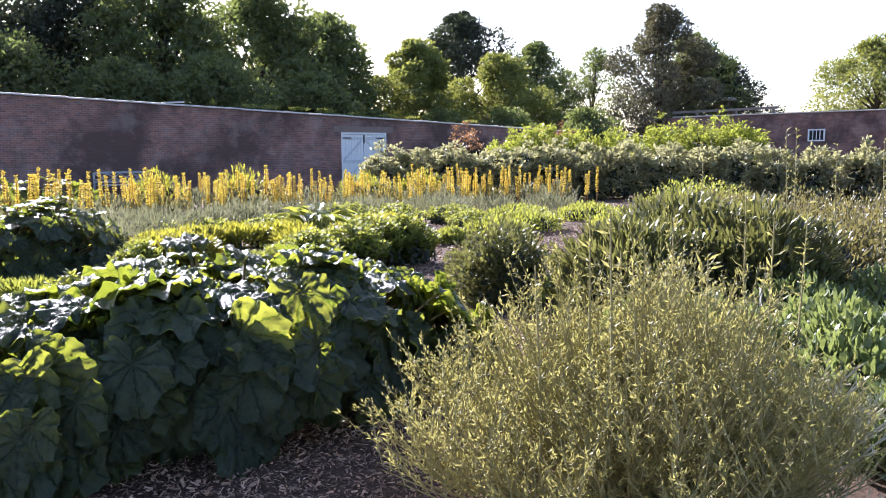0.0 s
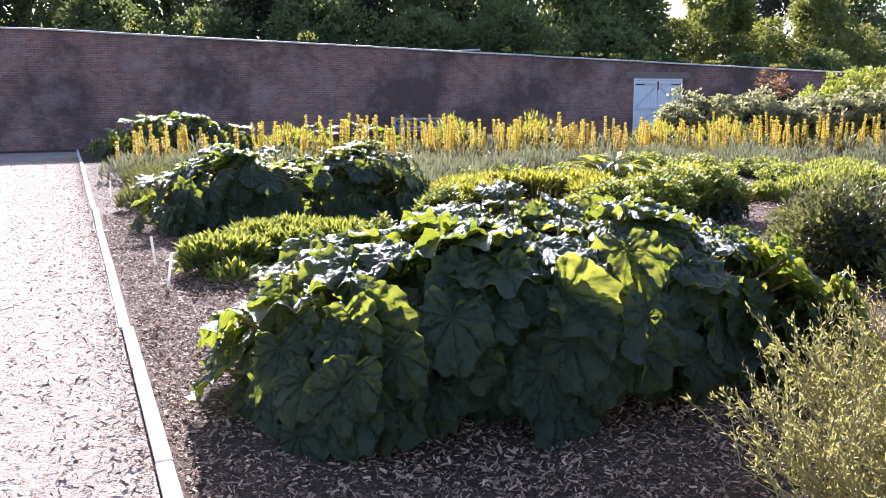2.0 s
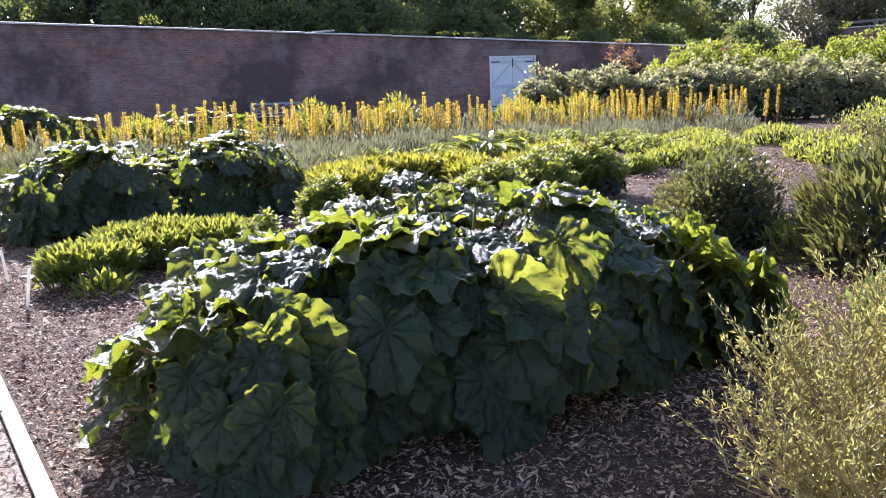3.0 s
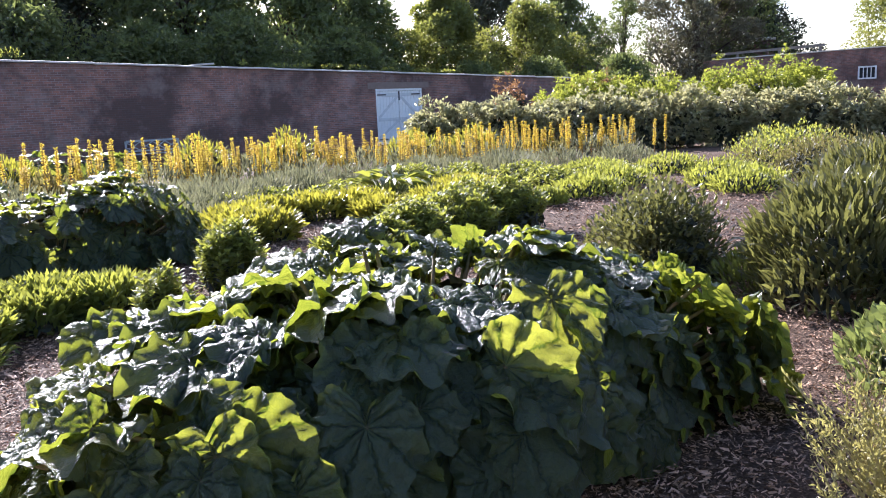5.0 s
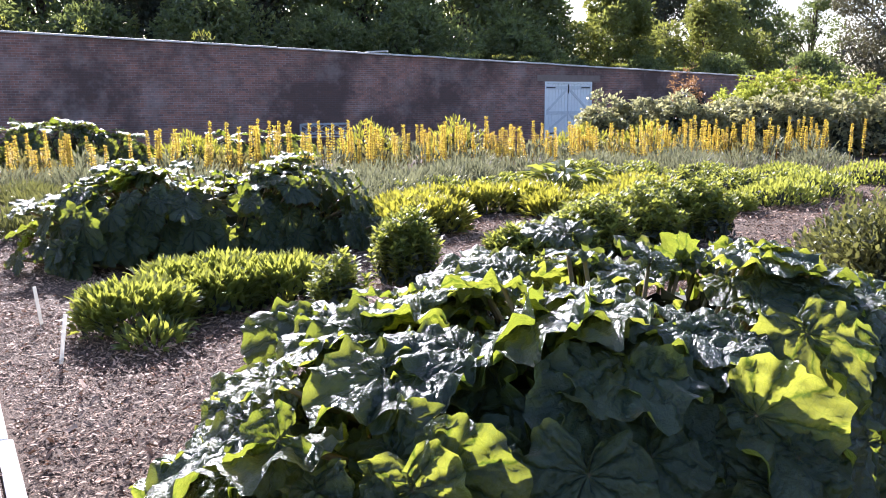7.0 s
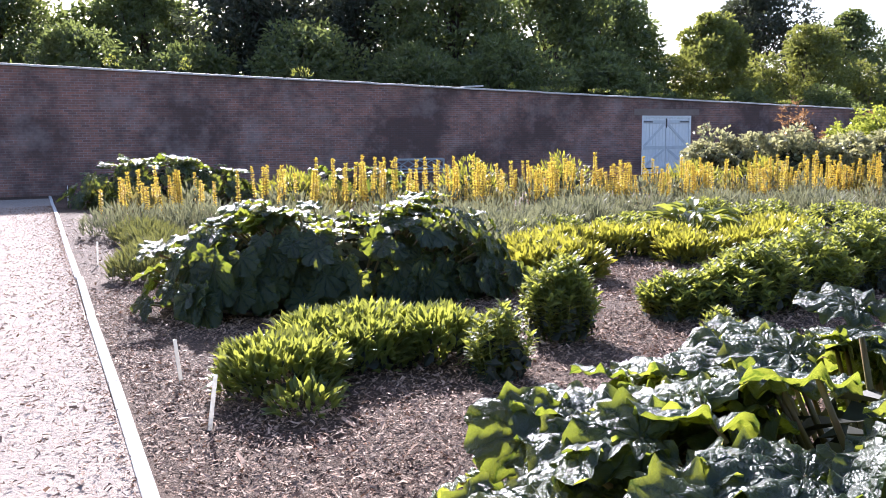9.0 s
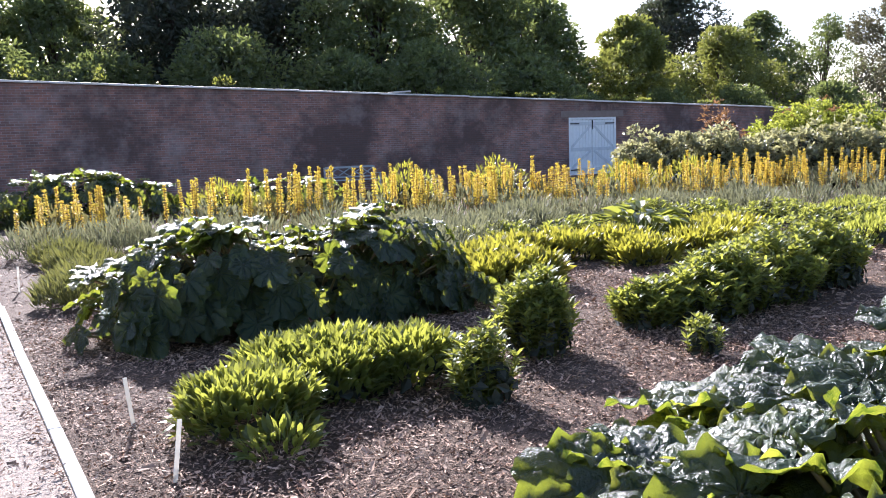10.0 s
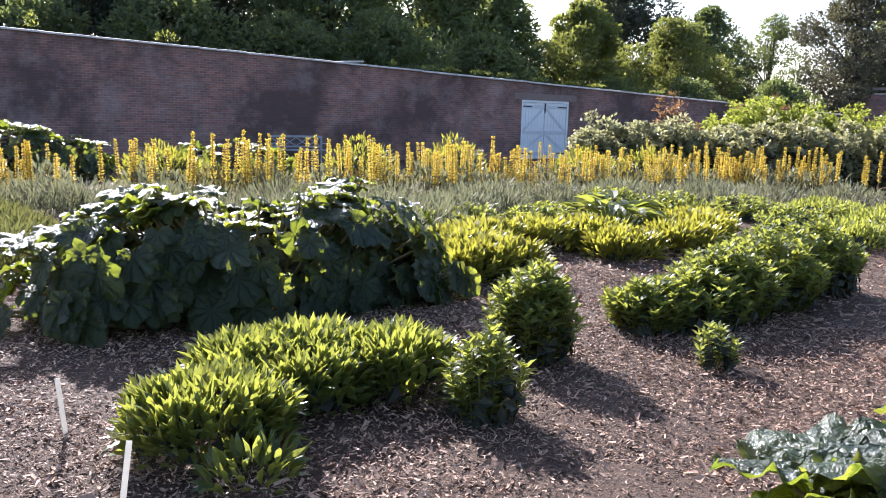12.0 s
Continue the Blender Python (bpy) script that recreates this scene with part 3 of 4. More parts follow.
# ---- low perennials ----
def clump(name, x, y, rx, ry, h, n, ll, lw, mat, label, category="perennial", group="", shape=LANCE, up=0.9, out=0.7, stems=14, inner=0.7, low=0.0, stem_mat=None, lobes=1, heart=0.0, boxy=1.0):
    """A dome of leaves on stems; the leaf axis runs between outward and up."""
    ob = thing(name, (x, y, 0), label, category, group)
    size = np.array([rx, ry, h - ll * 0.4])
    p, d = on_dome(n, *size, inner, low)
    p = np.sign(p) * np.abs(p / size) ** np.array([0.5 + 0.5 * boxy, 0.5 + 0.5 * boxy, boxy]) * size
    if lobes > 1:
        mid = rng.normal(size=(lobes, 2)) * np.array([rx, ry]) * 0.36
        tall = rng.uniform(0.72, 1.05, lobes)
        k = rng.integers(lobes, size=n)
        p = np.stack([p[:, 0] * 0.62 + mid[k, 0], p[:, 1] * 0.62 + mid[k, 1], p[:, 2] * tall[k]], -1)
    p[:, 2] = np.maximum(p[:, 2], 0.02)
    ax = d * out + np.array([0, 0, up]) * (0.3 + 0.7 * rng.random((n, 1))) + rng.normal(size=(n, 3)) * 0.28
    nor = -d * 0.4 + np.array([0, 0, 0.9]) + rng.normal(size=(n, 3)) * 0.4
    part("foliage", leaves("foliage", mat, p, ax, nor, ll * rng.uniform(0.65, 1.2, n), lw * rng.uniform(0.7, 1.2, n), shape), ob)
    # heart: size of the added dark core that blocks sun from the front leaves
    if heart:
        shade_core(ob, rx * heart, ry * heart, (h - ll * 0.5) * heart, 0.13 if rx < 0.6 else 0.17, (0.5 + 0.5 * boxy, 0.5 + 0.5 * boxy, boxy))
    if stems:
        k = rng.choice(n, stems)
        bit("stemwork", stems_mesh("stems", stem_mat or M_STEM, p[k] * np.array([0.4, 0.4, 0]), p[k]), ob)
    return ob


LIMEY = "low clump of upright lime-green lance-shaped leaves on mulch"
GR = "leafy perennial clumps"
clump("perennial_clump", 0.95, 7.62, 0.19, 0.16, 0.20, 110, 0.12, 0.040, M_LIME, "small tuft of upright lime-green leaves beside the clump", "perennial", GR, up=0.8, out=0.9, stems=4, low=0.3)
for x, y, rx, ry, h in ((0.95, 8.12, 0.37, 0.33, 0.32), (1.42, 8.70, 0.34, 0.30, 0.33), (1.78, 8.68, 0.36, 0.31, 0.35), (2.14, 8.40, 0.35, 0.32, 0.34), (1.60, 8.38, 0.31, 0.26, 0.30)):
    clump("perennial_clump", x, y, rx, ry, h, 1100, 0.13, 0.044, M_LIME, LIMEY, "perennial", GR, up=1.0, out=0.75, inner=0.74, heart=0.94, boxy=0.45)
BUSHY = "bushy green perennial with whorled narrow leaves on mulch"


def whorled(x, y, r, h, stems, mat, label, ll=0.085):
    """Upright stems, each with rings of narrow leaves and a leafy top."""
    ob = thing("bushy_perennial", (x, y, 0), label, "perennial", "bushy perennials")
    P, A, N, B, T = [], [], [], [], []
    for i in range(stems):
        a, q = rng.uniform(0, 6.28), math.sqrt(rng.random())
        tip = np.array([math.cos(a) * r * q, math.sin(a) * r * q, h * (1.0 - 0.50 * q * q) * rng.uniform(0.88, 1.06)])
        foot = tip * np.array([0.66, 0.66, 0])
        B.append(foot), T.append(tip)
        k = max(5, int(tip[2] / 0.038))
        for j in range(k):
            c = 0.04 + 0.96 * (j + 1) / k
            o = foot + (tip - foot) * c
            for w in range(5):
                t = 6.28 * (w / 5 + rng.random() * 0.15) + j * 0.6
                P.append(o), A.append((math.cos(t), math.sin(t), rng.uniform(0.25, 0.8) + (0.5 if j == k - 1 else 0)))
                N.append((rng.normal() * 0.3, rng.normal() * 0.3, 1))
    P, A, N = np.array(P), np.array(A), np.array(N)
    part("foliage", leaves("foliage", mat, P, A, N, ll * rng.uniform(0.7, 1.2, len(P)), ll * 0.32, LANCE), ob)
    shade_core(ob, r * 0.88, r * 0.88, h * 0.70, 0.11, (0.9, 0.9, 0.7))
    bit("stemwork", stems_mesh("stems", M_STEM, B, T, 0.005, 0.003), ob)
    return ob


whorled(2.35, 7.75, 0.235, 0.45, 40, M_GREEN, BUSHY)
whorled(3.30, 8.45, 0.33, 0.62, 80, M_GREEN, BUSHY, 0.095)
whorled(4.26, 7.70, 0.16, 0.28, 16, M_GREEN, "small bushy green perennial with narrow leaves", 0.075)
for x, y, r, h in ((4.66, 8.62, 0.36, 0.37), (5.1, 8.5, 0.42, 0.44), (5.6, 8.6, 0.5, 0.58), (6.25, 8.65, 0.52, 0.64), (6.9, 9.0, 0.52, 0.68), (7.4, 8.9, 0.5, 0.64)):
    whorled(x, y, r, h, 95, M_GREEN, BUSHY, 0.10)
YEL = "low yellowish-green leafy perennial clump on mulch"
for x, y, r, h in ((4.62, 10.85, 0.40, 0.46), (5.02, 10.85, 0.42, 0.50), (4.85, 11.3, 0.4, 0.52), (5.2, 11.7, 0.5, 0.52), (5.9, 12.2, 0.5, 0.5), (6.6, 12.1, 0.5, 0.5), (7.3, 11.9, 0.5, 0.5),
                   (7.15, 11.15, 0.45, 0.42), (8.25, 11.2, 0.5, 0.45), (9.0, 11.6, 0.6, 0.5), (9.6, 12.0, 0.6, 0.5)):
    clump("perennial_clump", x, y, r, r * 0.9, h * 0.76, 850, 0.16, 0.052, M_YELLOWG, YEL, "perennial", "yellowish perennial clumps", up=0.9, out=0.8, inner=0.68, heart=0.88, boxy=0.6)
for x, y, r, h in ((10.9, 10.4, 0.7, 0.4), (12.2, 10.7, 0.8, 0.45), (9.6, 10.2, 0.4, 0.3), (13.3, 9.2, 0.9, 0.5), (12.6, 8.4, 0.8, 0.45), (15.2, 11.5, 0.9, 0.45), (14.0, 12.6, 0.9, 0.4)):
    clump("perennial_clump", x, y, r, r * 0.8, h * 0.9, 1200, 0.10, 0.032, M_GREEN, "low lime-green leafy clump beyond the sandy gap", "perennial", GR, up=0.9, heart=0.78)


for x, y, r, h in ((8.2, 13.7, 0.6, 0.42), (9.1, 12.9, 0.6, 0.45), (11.3, 13.8, 0.7, 0.5), (12.5, 13.2, 0.7, 0.45), (10.7, 14.7, 0.7, 0.5), (7.0, 14.1, 0.6, 0.4), (6.1, 13.6, 0.6, 0.4), (11.8, 11.9, 0.55, 0.4), (13.2, 11.6, 0.6, 0.4)):
    whorled(x, y, r, h * 0.85, 60, M_GREEN, "low leafy green perennial near the grey band", 0.11)


# broad-leaved lily-like plant
def build_broad(x, y):
    ob = thing("broad_leaved_plant", (x, y, 0), "broad-leaved pale green plant with spreading flat leaves", "perennial")
    n = 60
    a, q = rng.uniform(0, 6.28, n), np.sqrt(rng.random(n))
    P = np.stack([np.cos(a) * q * 0.45, np.sin(a) * q * 0.45, 0.16 + 0.46 * (1 - q * q * 0.6) * rng.uniform(0.6, 1.0, n)], -1)
    A = np.stack([np.cos(a), np.sin(a), rng.uniform(-0.15, 0.45, n)], -1)
    N = np.stack([rng.normal(size=n) * 0.25, rng.normal(size=n) * 0.25, np.ones(n)], -1)
    part("foliage", leaves("foliage", M_LIME, P, A, N, rng.uniform(0.28, 0.44, n), 0.16, OVAL), ob)
    bit("stemwork", stems_mesh("stems", M_STEM, P * np.array([0.2, 0.2, 0]), P, 0.012, 0.007, 5), ob)


build_broad(8.35, 12.45)


# ---- grey-green feathery band ----
def feathery(x, y, r, h, mat, label, n=900, name="catmint_clump", ll=0.16, lw=0.011):
    ob = thing(name, (x, y, 0), label, "perennial", "feathery clumps")
    a, q = rng.uniform(0, 6.28, n), np.sqrt(rng.random(n))
    P = np.stack([np.cos(a) * q * r, np.sin(a) * q * r, h * (1 - 0.5 * q * q) * (0.15 + 0.8 * rng.random(n))], -1)
    A = np.stack([np.cos(a) * 0.4, np.sin(a) * 0.4, np.ones(n)], -1) + rng.normal(size=(n, 3)) * 0.3
    part("foliage", leaves("foliage", mat, P, A, rng.normal(size=(n, 3)), ll * rng.uniform(0.6, 1.3, n), lw * rng.uniform(0.8, 2.2, n), BLADE), ob)
    bit("stemwork", stems_mesh("stems", M_STEM, P[:40] * np.array([0.4, 0.4, 0]), P[:40], 0.004, 0.002, 3), ob)


def along(points, step):
    out = []
    for (x0, y0), (x1, y1) in zip(points, points[1:]):
        k = max(1, int(math.hypot(x1 - x0, y1 - y0) / step))
        out += [(x0 + (x1 - x0) * i / k, y0 + (y1 - y0) * i / k) for i in range(k)]
    return out


for x, y in along([(0.9, 18.2), (3.5, 17.0), (6.0, 15.6), (9.0, 15.6), (12.0, 15.2), (16.5, 13.6)], 0.85):
    feathery(x + rng.normal() * 0.15, y + rng.normal() * 0.3, 0.75, 0.55, M_GREY, "feathery grey-green clump in front of the yellow flowers")
for x, y in ((4.7, 12.7), (5.2, 13.2), (5.9, 13.6), (5.1, 14.1), (6.6, 14.3), (6.0, 14.6), (7.4, 14.7), (4.5, 14.9), (3.6, 14.2), (8.3, 15.0), (11.6, 14.4), (13.0, 13.9)):
    feathery(x, y, 0.6, 0.5, M_GREY, "feathery grey-green clump in front of the yellow flowers", 800)
for x, y in along([(0.75, 13.2), (1.2, 15.0), (1.0, 18.0)], 0.9):
    feathery(x, y, 0.45, 0.38, M_BUSH, "thin leafy green growth beside the path edging", 1100, ll=0.13, lw=0.011)


# ---- yellow flower spikes ----
def spike_mesh(seed):
    r0 = np.random.default_rng(seed)
    P, A, N, S = [], [], [], []
    tiers = 13
    for k in range(tiers):
        z = 0.36 + 0.61 * (k / (tiers - 1)) ** 0.92
        rad = 0.030 * (1.15 - 0.45 * k / tiers) * r0.uniform(0.8, 1.15)
        crown = k == tiers - 1
        for w in range(20 if crown else 12):
            t = 6.28 * (w / 12 + r0.random() * 0.06)
            P.append((math.cos(t) * rad * 0.45, math.sin(t) * rad * 0.45, z + r0.normal() * 0.010))
            A.append((math.cos(t), math.sin(t), r0.uniform(-0.2, 2.4) if crown else r0.uniform(-0.2, 1.3)))
            S.append((0.050 if crown else 0.040) * (1.2 - 0.35 * k / tiers) * r0.uniform(0.7, 1.2))
    P, A = np.array(P), np.array(A)
    return leaves("flower_head", M_PETAL, P, A, np.tile((0, 0, 1.0), (len(P), 1)) + r0.normal(size=(len(P), 3)) * 0.4, np.array(S), 0.030, DIAMOND)


SPIKES = [spike_mesh(s) for s in range(4)]
SPIKE_STEM = Geo().tube([(0, 0, 0), (0.01, 0, 0.5), (0, 0, 1.0)], [0.011, 0.009, 0.005], 5).mesh("flower_stem", M_BRACT)
ROW = [(1.45, 19.7), (2.4, 20.2), (4.0, 19.4), (8.0, 18.3), (12.0, 17.8), (16.0, 17.0), (20.5, 15.4)]
spots = along(ROW, 1.0)
for k, (x, y) in enumerate(spots):
    ob = thing("yellow_flower_clump", (x, y, 0), "tall clump of yellow flower spikes in the border", "flowers", "yellow flower clumps")
    count = int(rng.integers(11, 15)) if x < 9 else int(rng.integers(13, 18))
    tall = min(1.12, 0.88 + 0.07 * x) if x < 9 else 1.02
    for i in range(count):
        h = tall * rng.uniform(0.70, 1.12) * (1.1 if rng.random() < 0.07 else 1.0)
        m = pose(float(np.clip(rng.normal() * 0.38, -0.8, 0.8)), rng.normal() * 0.55, 0, rng.normal() * 3, rng.normal() * 3, rng.uniform(0, 360)) @ Matrix.Diagonal((1.05, 1.05, h, 1))
        head = part("flower_spike", SPIKES[int(rng.integers(4))], ob, m=m)
        part("flower_stem", SPIKE_STEM, head)
    n = 330
    p, d = on_dome(n, 0.62, 0.75, 0.62, 0.4)
    part("foliage", leaves("foliage", M_GREY if k % 3 else M_OLIVE, p, d * 0.5 + np.array([0, 0, 0.8]) + rng.normal(size=(n, 3)) * 0.3, rng.normal(size=(n, 3)) + np.array([0, 0, 1]), 0.16, 0.05, LANCE), ob)

# rounded lime shrubs behind the flowers
for x, y, r, h in ((9.2, 21.0, 0.9, 1.1), (11.5, 20.6, 0.85, 1.15), (17.3, 19.6, 0.9, 1.0), (15.5, 20.2, 1.0, 0.9), (5.0, 22.0, 0.9, 0.9)):
    clump("rounded_shrub", x, y, r, r, h, 900, 0.16, 0.04, M_YELLOWG, "rounded yellow-green shrub behind the flower spikes", "shrub", "rounded shrubs", up=1.0, inner=0.6, heart=0.75)


# ---- the broom-like shrub by the path ----
def build_broom(cx, cy, r, h, stems, label):
    """Wiry stems that fork into many upright twigs, set with small narrow leaves."""
    ob = thing("broom_shrub", (cx, cy, 0), label, "shrub", "broom shrubs")
    g, P, A = Geo(), [], []
    for i in range(stems):
        a, q = rng.uniform(0, 6.28), math.sqrt(rng.random())
        top = h * (1.02 - 0.55 * q ** 2.0) * (1 + 0.12 * math.sin(3 * a + 1) + 0.09 * math.sin(7 * a)) * rng.uniform(0.72, 1.12)
        wide = r * q * (1 + 0.24 * max(0.0, math.cos(a - 2.9)) - 0.08 * max(0.0, math.sin(a)))
        tip = np.array([math.cos(a) * wide, math.sin(a) * wide, top * (1 - 0.18 * q * max(0.0, math.sin(a)))])
        foot = np.array([math.cos(a) * r * q * 0.35, math.sin(a) * r * q * 0.35, 0.0])
        mid = foot * 0.45 + tip * 0.55 + np.array([math.cos(a), math.sin(a), 0]) * 0.08 * q
        g.tube([foot, mid, tip], [0.006, 0.0045, 0.002], 3)
        for j in range(9):
            c = rng.uniform(0.25, 0.97)
            o = foot + (mid - foot) * (c / 0.55) if c < 0.55 else mid + (tip - mid) * ((c - 0.55) / 0.45)
            w = rng.uniform(0, 6.28)
            way = unit(np.array([math.cos(w) * 0.5 + math.cos(a) * 0.25 * q, math.sin(w) * 0.5 + math.sin(a) * 0.15 * q, rng.uniform(0.5, 1.3)]))
            end = o + way * rng.uniform(0.12, 0.30)
            g.tube([o, end], [0.0028, 0.0014], 3)
            k = 18
            f = np.concatenate([rng.uniform(0.1, 1.0, k), [1.0, 0.98]])[:, None]
            P.append(o + (end - o) * f + rng.normal(size=(k + 2, 3)) * 0.005)
            A.append(way + rng.normal(size=(k + 2, 3)) * 0.55)
    bit("branchwork", g.mesh("branches", M_TWIG), ob)
    P, A = np.concatenate(P), np.concatenate(A)
    k = len(P)
    bit("fine_foliage", leaves("sprigs", M_BROOM, P, A, rng.normal(size=(k, 3)), rng.uniform(0.014, 0.036, k), rng.uniform(0.004, 0.009, k), DIAMOND), ob)
    # pale bare twigs that fork at their ends, on the side away from the path
    for i in range(30):
        a, q = rng.uniform(-1.5, 0.2), rng.uniform(0.75, 1.15)
        tip = Vector((math.cos(a) * r * q * 1.1, math.sin(a) * r * q * 1.1, h * (0.86 - 0.42 * q * q) * rng.uniform(0.8, 1.3)))
        foot = Vector((tip.x * 0.45, tip.y * 0.45, tip.z * 0.3))
        g = Geo().tube([foot, foot.lerp(tip, 0.5) + Vector((rng.normal() * 0.03, rng.normal() * 0.03, -0.03)), tip], [0.006, 0.005, 0.003], 4)
        for j in range(9):
            s = foot.lerp(tip, rng.uniform(0.35, 0.95))
            e = s + Vector((rng.normal() * 0.06 + math.cos(a) * 0.05, rng.normal() * 0.06 + math.sin(a) * 0.05, rng.uniform(0.05, 0.14)))
            g.tube([s, e], [0.0036, 0.002], 3)
            g.tube([s.lerp(e, 0.6), s.lerp(e, 0.6) + Vector((rng.normal() * 0.03, rng.normal() * 0.03, rng.uniform(0.02, 0.05)))], [0.0028, 0.0018], 3)
        part("twig", g.mesh("twig", M_PALETWIG), ob, "pale bare forked twig")
    return ob


broom = build_broom(2.66, 1.84, 0.95, 1.0, 430, "fine-twigged olive broom shrub beside the mulch path")


def tall_stems(spots, h, label):
    """Thin upright seed stems with small side sprigs."""
    for x, y in spots:
        ob = thing("seed_stem", (x, y, 0), label, "plant stem", "tall seed stems")
        top = Vector((rng.normal() * 0.04, rng.normal() * 0.04, h * rng.uniform(0.85, 1.1)))
        part("stem", Geo().tube([(0, 0, 0), top * 0.5 + Vector((0.02, 0, 0)), top], [0.009, 0.007, 0.003], 5).mesh("stem", M_TWIG), ob)
        n = 60
        c = rng.uniform(0.2, 1.0, n)
        P = np.array([tuple(top * float(q)) for q in c])
        A = rng.normal(size=(n, 3)) * np.array([1, 1, 0.3]) + np.array([0, 0, 0.6])
        bit("fine_foliage", leaves("sprigs", M_BROOM, P, A, rng.normal(size=(n, 3)), rng.uniform(0.03, 0.08, n), 0.012, DIAMOND), ob)


tall_stems([(2.45, 1.95), (2.75, 2.0), (3.3, 2.1), (4.9, 2.15), (2.5, 1.7), (3.2, 1.55), (2.1, 1.9), (2.2, 1.65), (2.6, 1.5), (3.0, 1.9), (3.5, 1.8), (2.9, 1.7)], 1.3, "thin tall dry seed stem beside the broom shrub")

# leafy band behind the broom shrub
for x, y, r, h in ((4.5, 3.1, 0.5, 0.5), (5.2, 2.9, 0.55, 0.5), (5.6, 2.2, 0.6, 0.55), (6.3, 2.7, 0.6, 0.55), (6.4, 1.7, 0.65, 0.6), (5.3, 1.3, 0.6, 0.5), (7.3, 2.3, 0.65, 0.6), (4.4, 0.9, 0.5, 0.4), (4.75, 1.75, 0.5, 0.5), (4.25, 1.35, 0.4, 0.32), (5.35, 1.95, 0.5, 0.55), (4.9, 2.45, 0.5, 0.5), (3.75, 0.75, 0.4, 0.3)):
    clump("leafy_clump", x, y, r, r * 0.9, h, 900, 0.11, 0.045, M_LEAFY, "upright green strap-leaved clump behind the broom shrub", "perennial", GR, up=1.2, out=0.45, heart=0.7)
# olive and brown mid-height bushes
OLV = "olive-brown twiggy bush with small leaves"
for x, y, r, h, mat in ((6.0, 5.65, 0.58, 0.92, M_BUSH), (6.6, 6.2, 0.55, 0.8, M_BUSH), (7.2, 3.3, 0.8, 1.0, M_OLIVE),
                        (8.8, 3.4, 1.0, 1.1, M_OLIVE), (10.2, 2.4, 1.2, 1.05, M_OLIVE), (11.8, 4.4, 1.3, 1.0, M_OLIVE), (13.8, 6.0, 1.3, 0.95, M_OLIVE), (15.5, 8.4, 1.4, 0.9, M_OLIVE), (17.5, 10.2, 1.4, 0.9, M_GREEN), (16.5, 5.0, 1.6, 1.0, M_OLIVE)):
    clump("olive_bush", x, y, r, r, h, 4200, 0.085, 0.027, mat, OLV if mat is M_OLIVE else "dense green bush with small leaves in the bed", "bush", "olive bushes", up=0.8, out=0.6, stems=60, inner=0.35, stem_mat=M_TWIG, lobes=7, heart=0.62) if mat is M_OLIVE else clump("dark_bush", x, y, r, r, h, 5000, 0.085, 0.033, mat, "dense dark green bush with small leaves in the bed", "bush", "dark bushes", up=0.4, out=0.45, stems=40, inner=0.45, stem_mat=M_TWIG, lobes=7, heart=0.7)
for x, y, r, h in ((5.95, 4.85, 0.36, 0.36), (6.4, 4.95, 0.36, 0.36)):
    clump("perennial_clump", x, y, r, r, h, 420, 0.12, 0.03, M_LIME, "low green tuft at the foot of the bush", "perennial", GR)
for x, y, r, h in ((6.1, 4.15, 0.74, 0.92), (7.2, 4.3, 0.85, 1.12), (7.0, 3.5, 0.8, 1.05)):
    clump("strap_leaved_bush", x, y, r, r, h, 3600, 0.17, 0.034, M_BUSH, "dark bush of long strap-shaped leaves beside the sandy gap", "bush", "strap-leaved bushes", up=1.0, out=0.6, stems=30, inner=0.6, heart=0.85, boxy=0.7)
tall_stems([(8.1, 3.2), (8.6, 2.9), (7.0, 2.2), (9.0, 4.0), (7.9, 4.5), (6.9, 3.1)], 1.75, "tall thin green seed stem above the olive bushes")


# ---- the trained apple hedge and the shrubs behind ----
def hedge_bush(x, y, r, h, mat, label, name="espalier_bush", n=2600, ll=0.13, lw=0.075, group="trained hedge", square=0.62):
    ob = thing(name, (x, y, 0), label, "hedge", group)
    p, d = on_dome(n, r, r * 0.6, h, 0.6)
    e = p / np.array([r, r * 0.6, h])
    e = np.sign(e) * np.abs(e) ** square
    p = e * np.array([r, r * 0.6, h]) * (1 + 0.06 * rng.normal(size=(n, 1)))
    tufts = n // 26
    k = rng.integers(tufts, size=n)
    p = p[k] + rng.normal(size=(n, 3)) * np.array([0.085, 0.085, 0.07])
    p[:, 2] = np.maximum(p[:, 2], 0.03)
    d = unit(d[k] + rng.normal(size=(n, 3)) * 0.35)
    shade_core(ob, r * 0.8, r * 0.45, h * 0.82, 0.26, (square, square, square))
    ax = d + rng.normal(size=(n, 3)) * 0.6
    part("foliage", leaves("foliage", mat, p, ax, d * 0.4 + np.array([0, 0, 1]) + rng.normal(size=(n, 3)) * 0.5, ll * rng.uniform(0.7, 1.3, n), lw * rng.uniform(0.7, 1.2, n), DIAMOND), ob)
    g = Geo()
    for k in range(5):
        t = Vector((rng.normal() * r * 0.4, rng.normal() * 0.15, h * 0.85))
        g.tube([(t.x * 0.1, 0, 0), (t.x * 0.4, t.y * 0.5, h * 0.4), t], [0.035, 0.025, 0.01], 5)
    bit("branchwork", g.mesh("branches", M_BARK), ob)


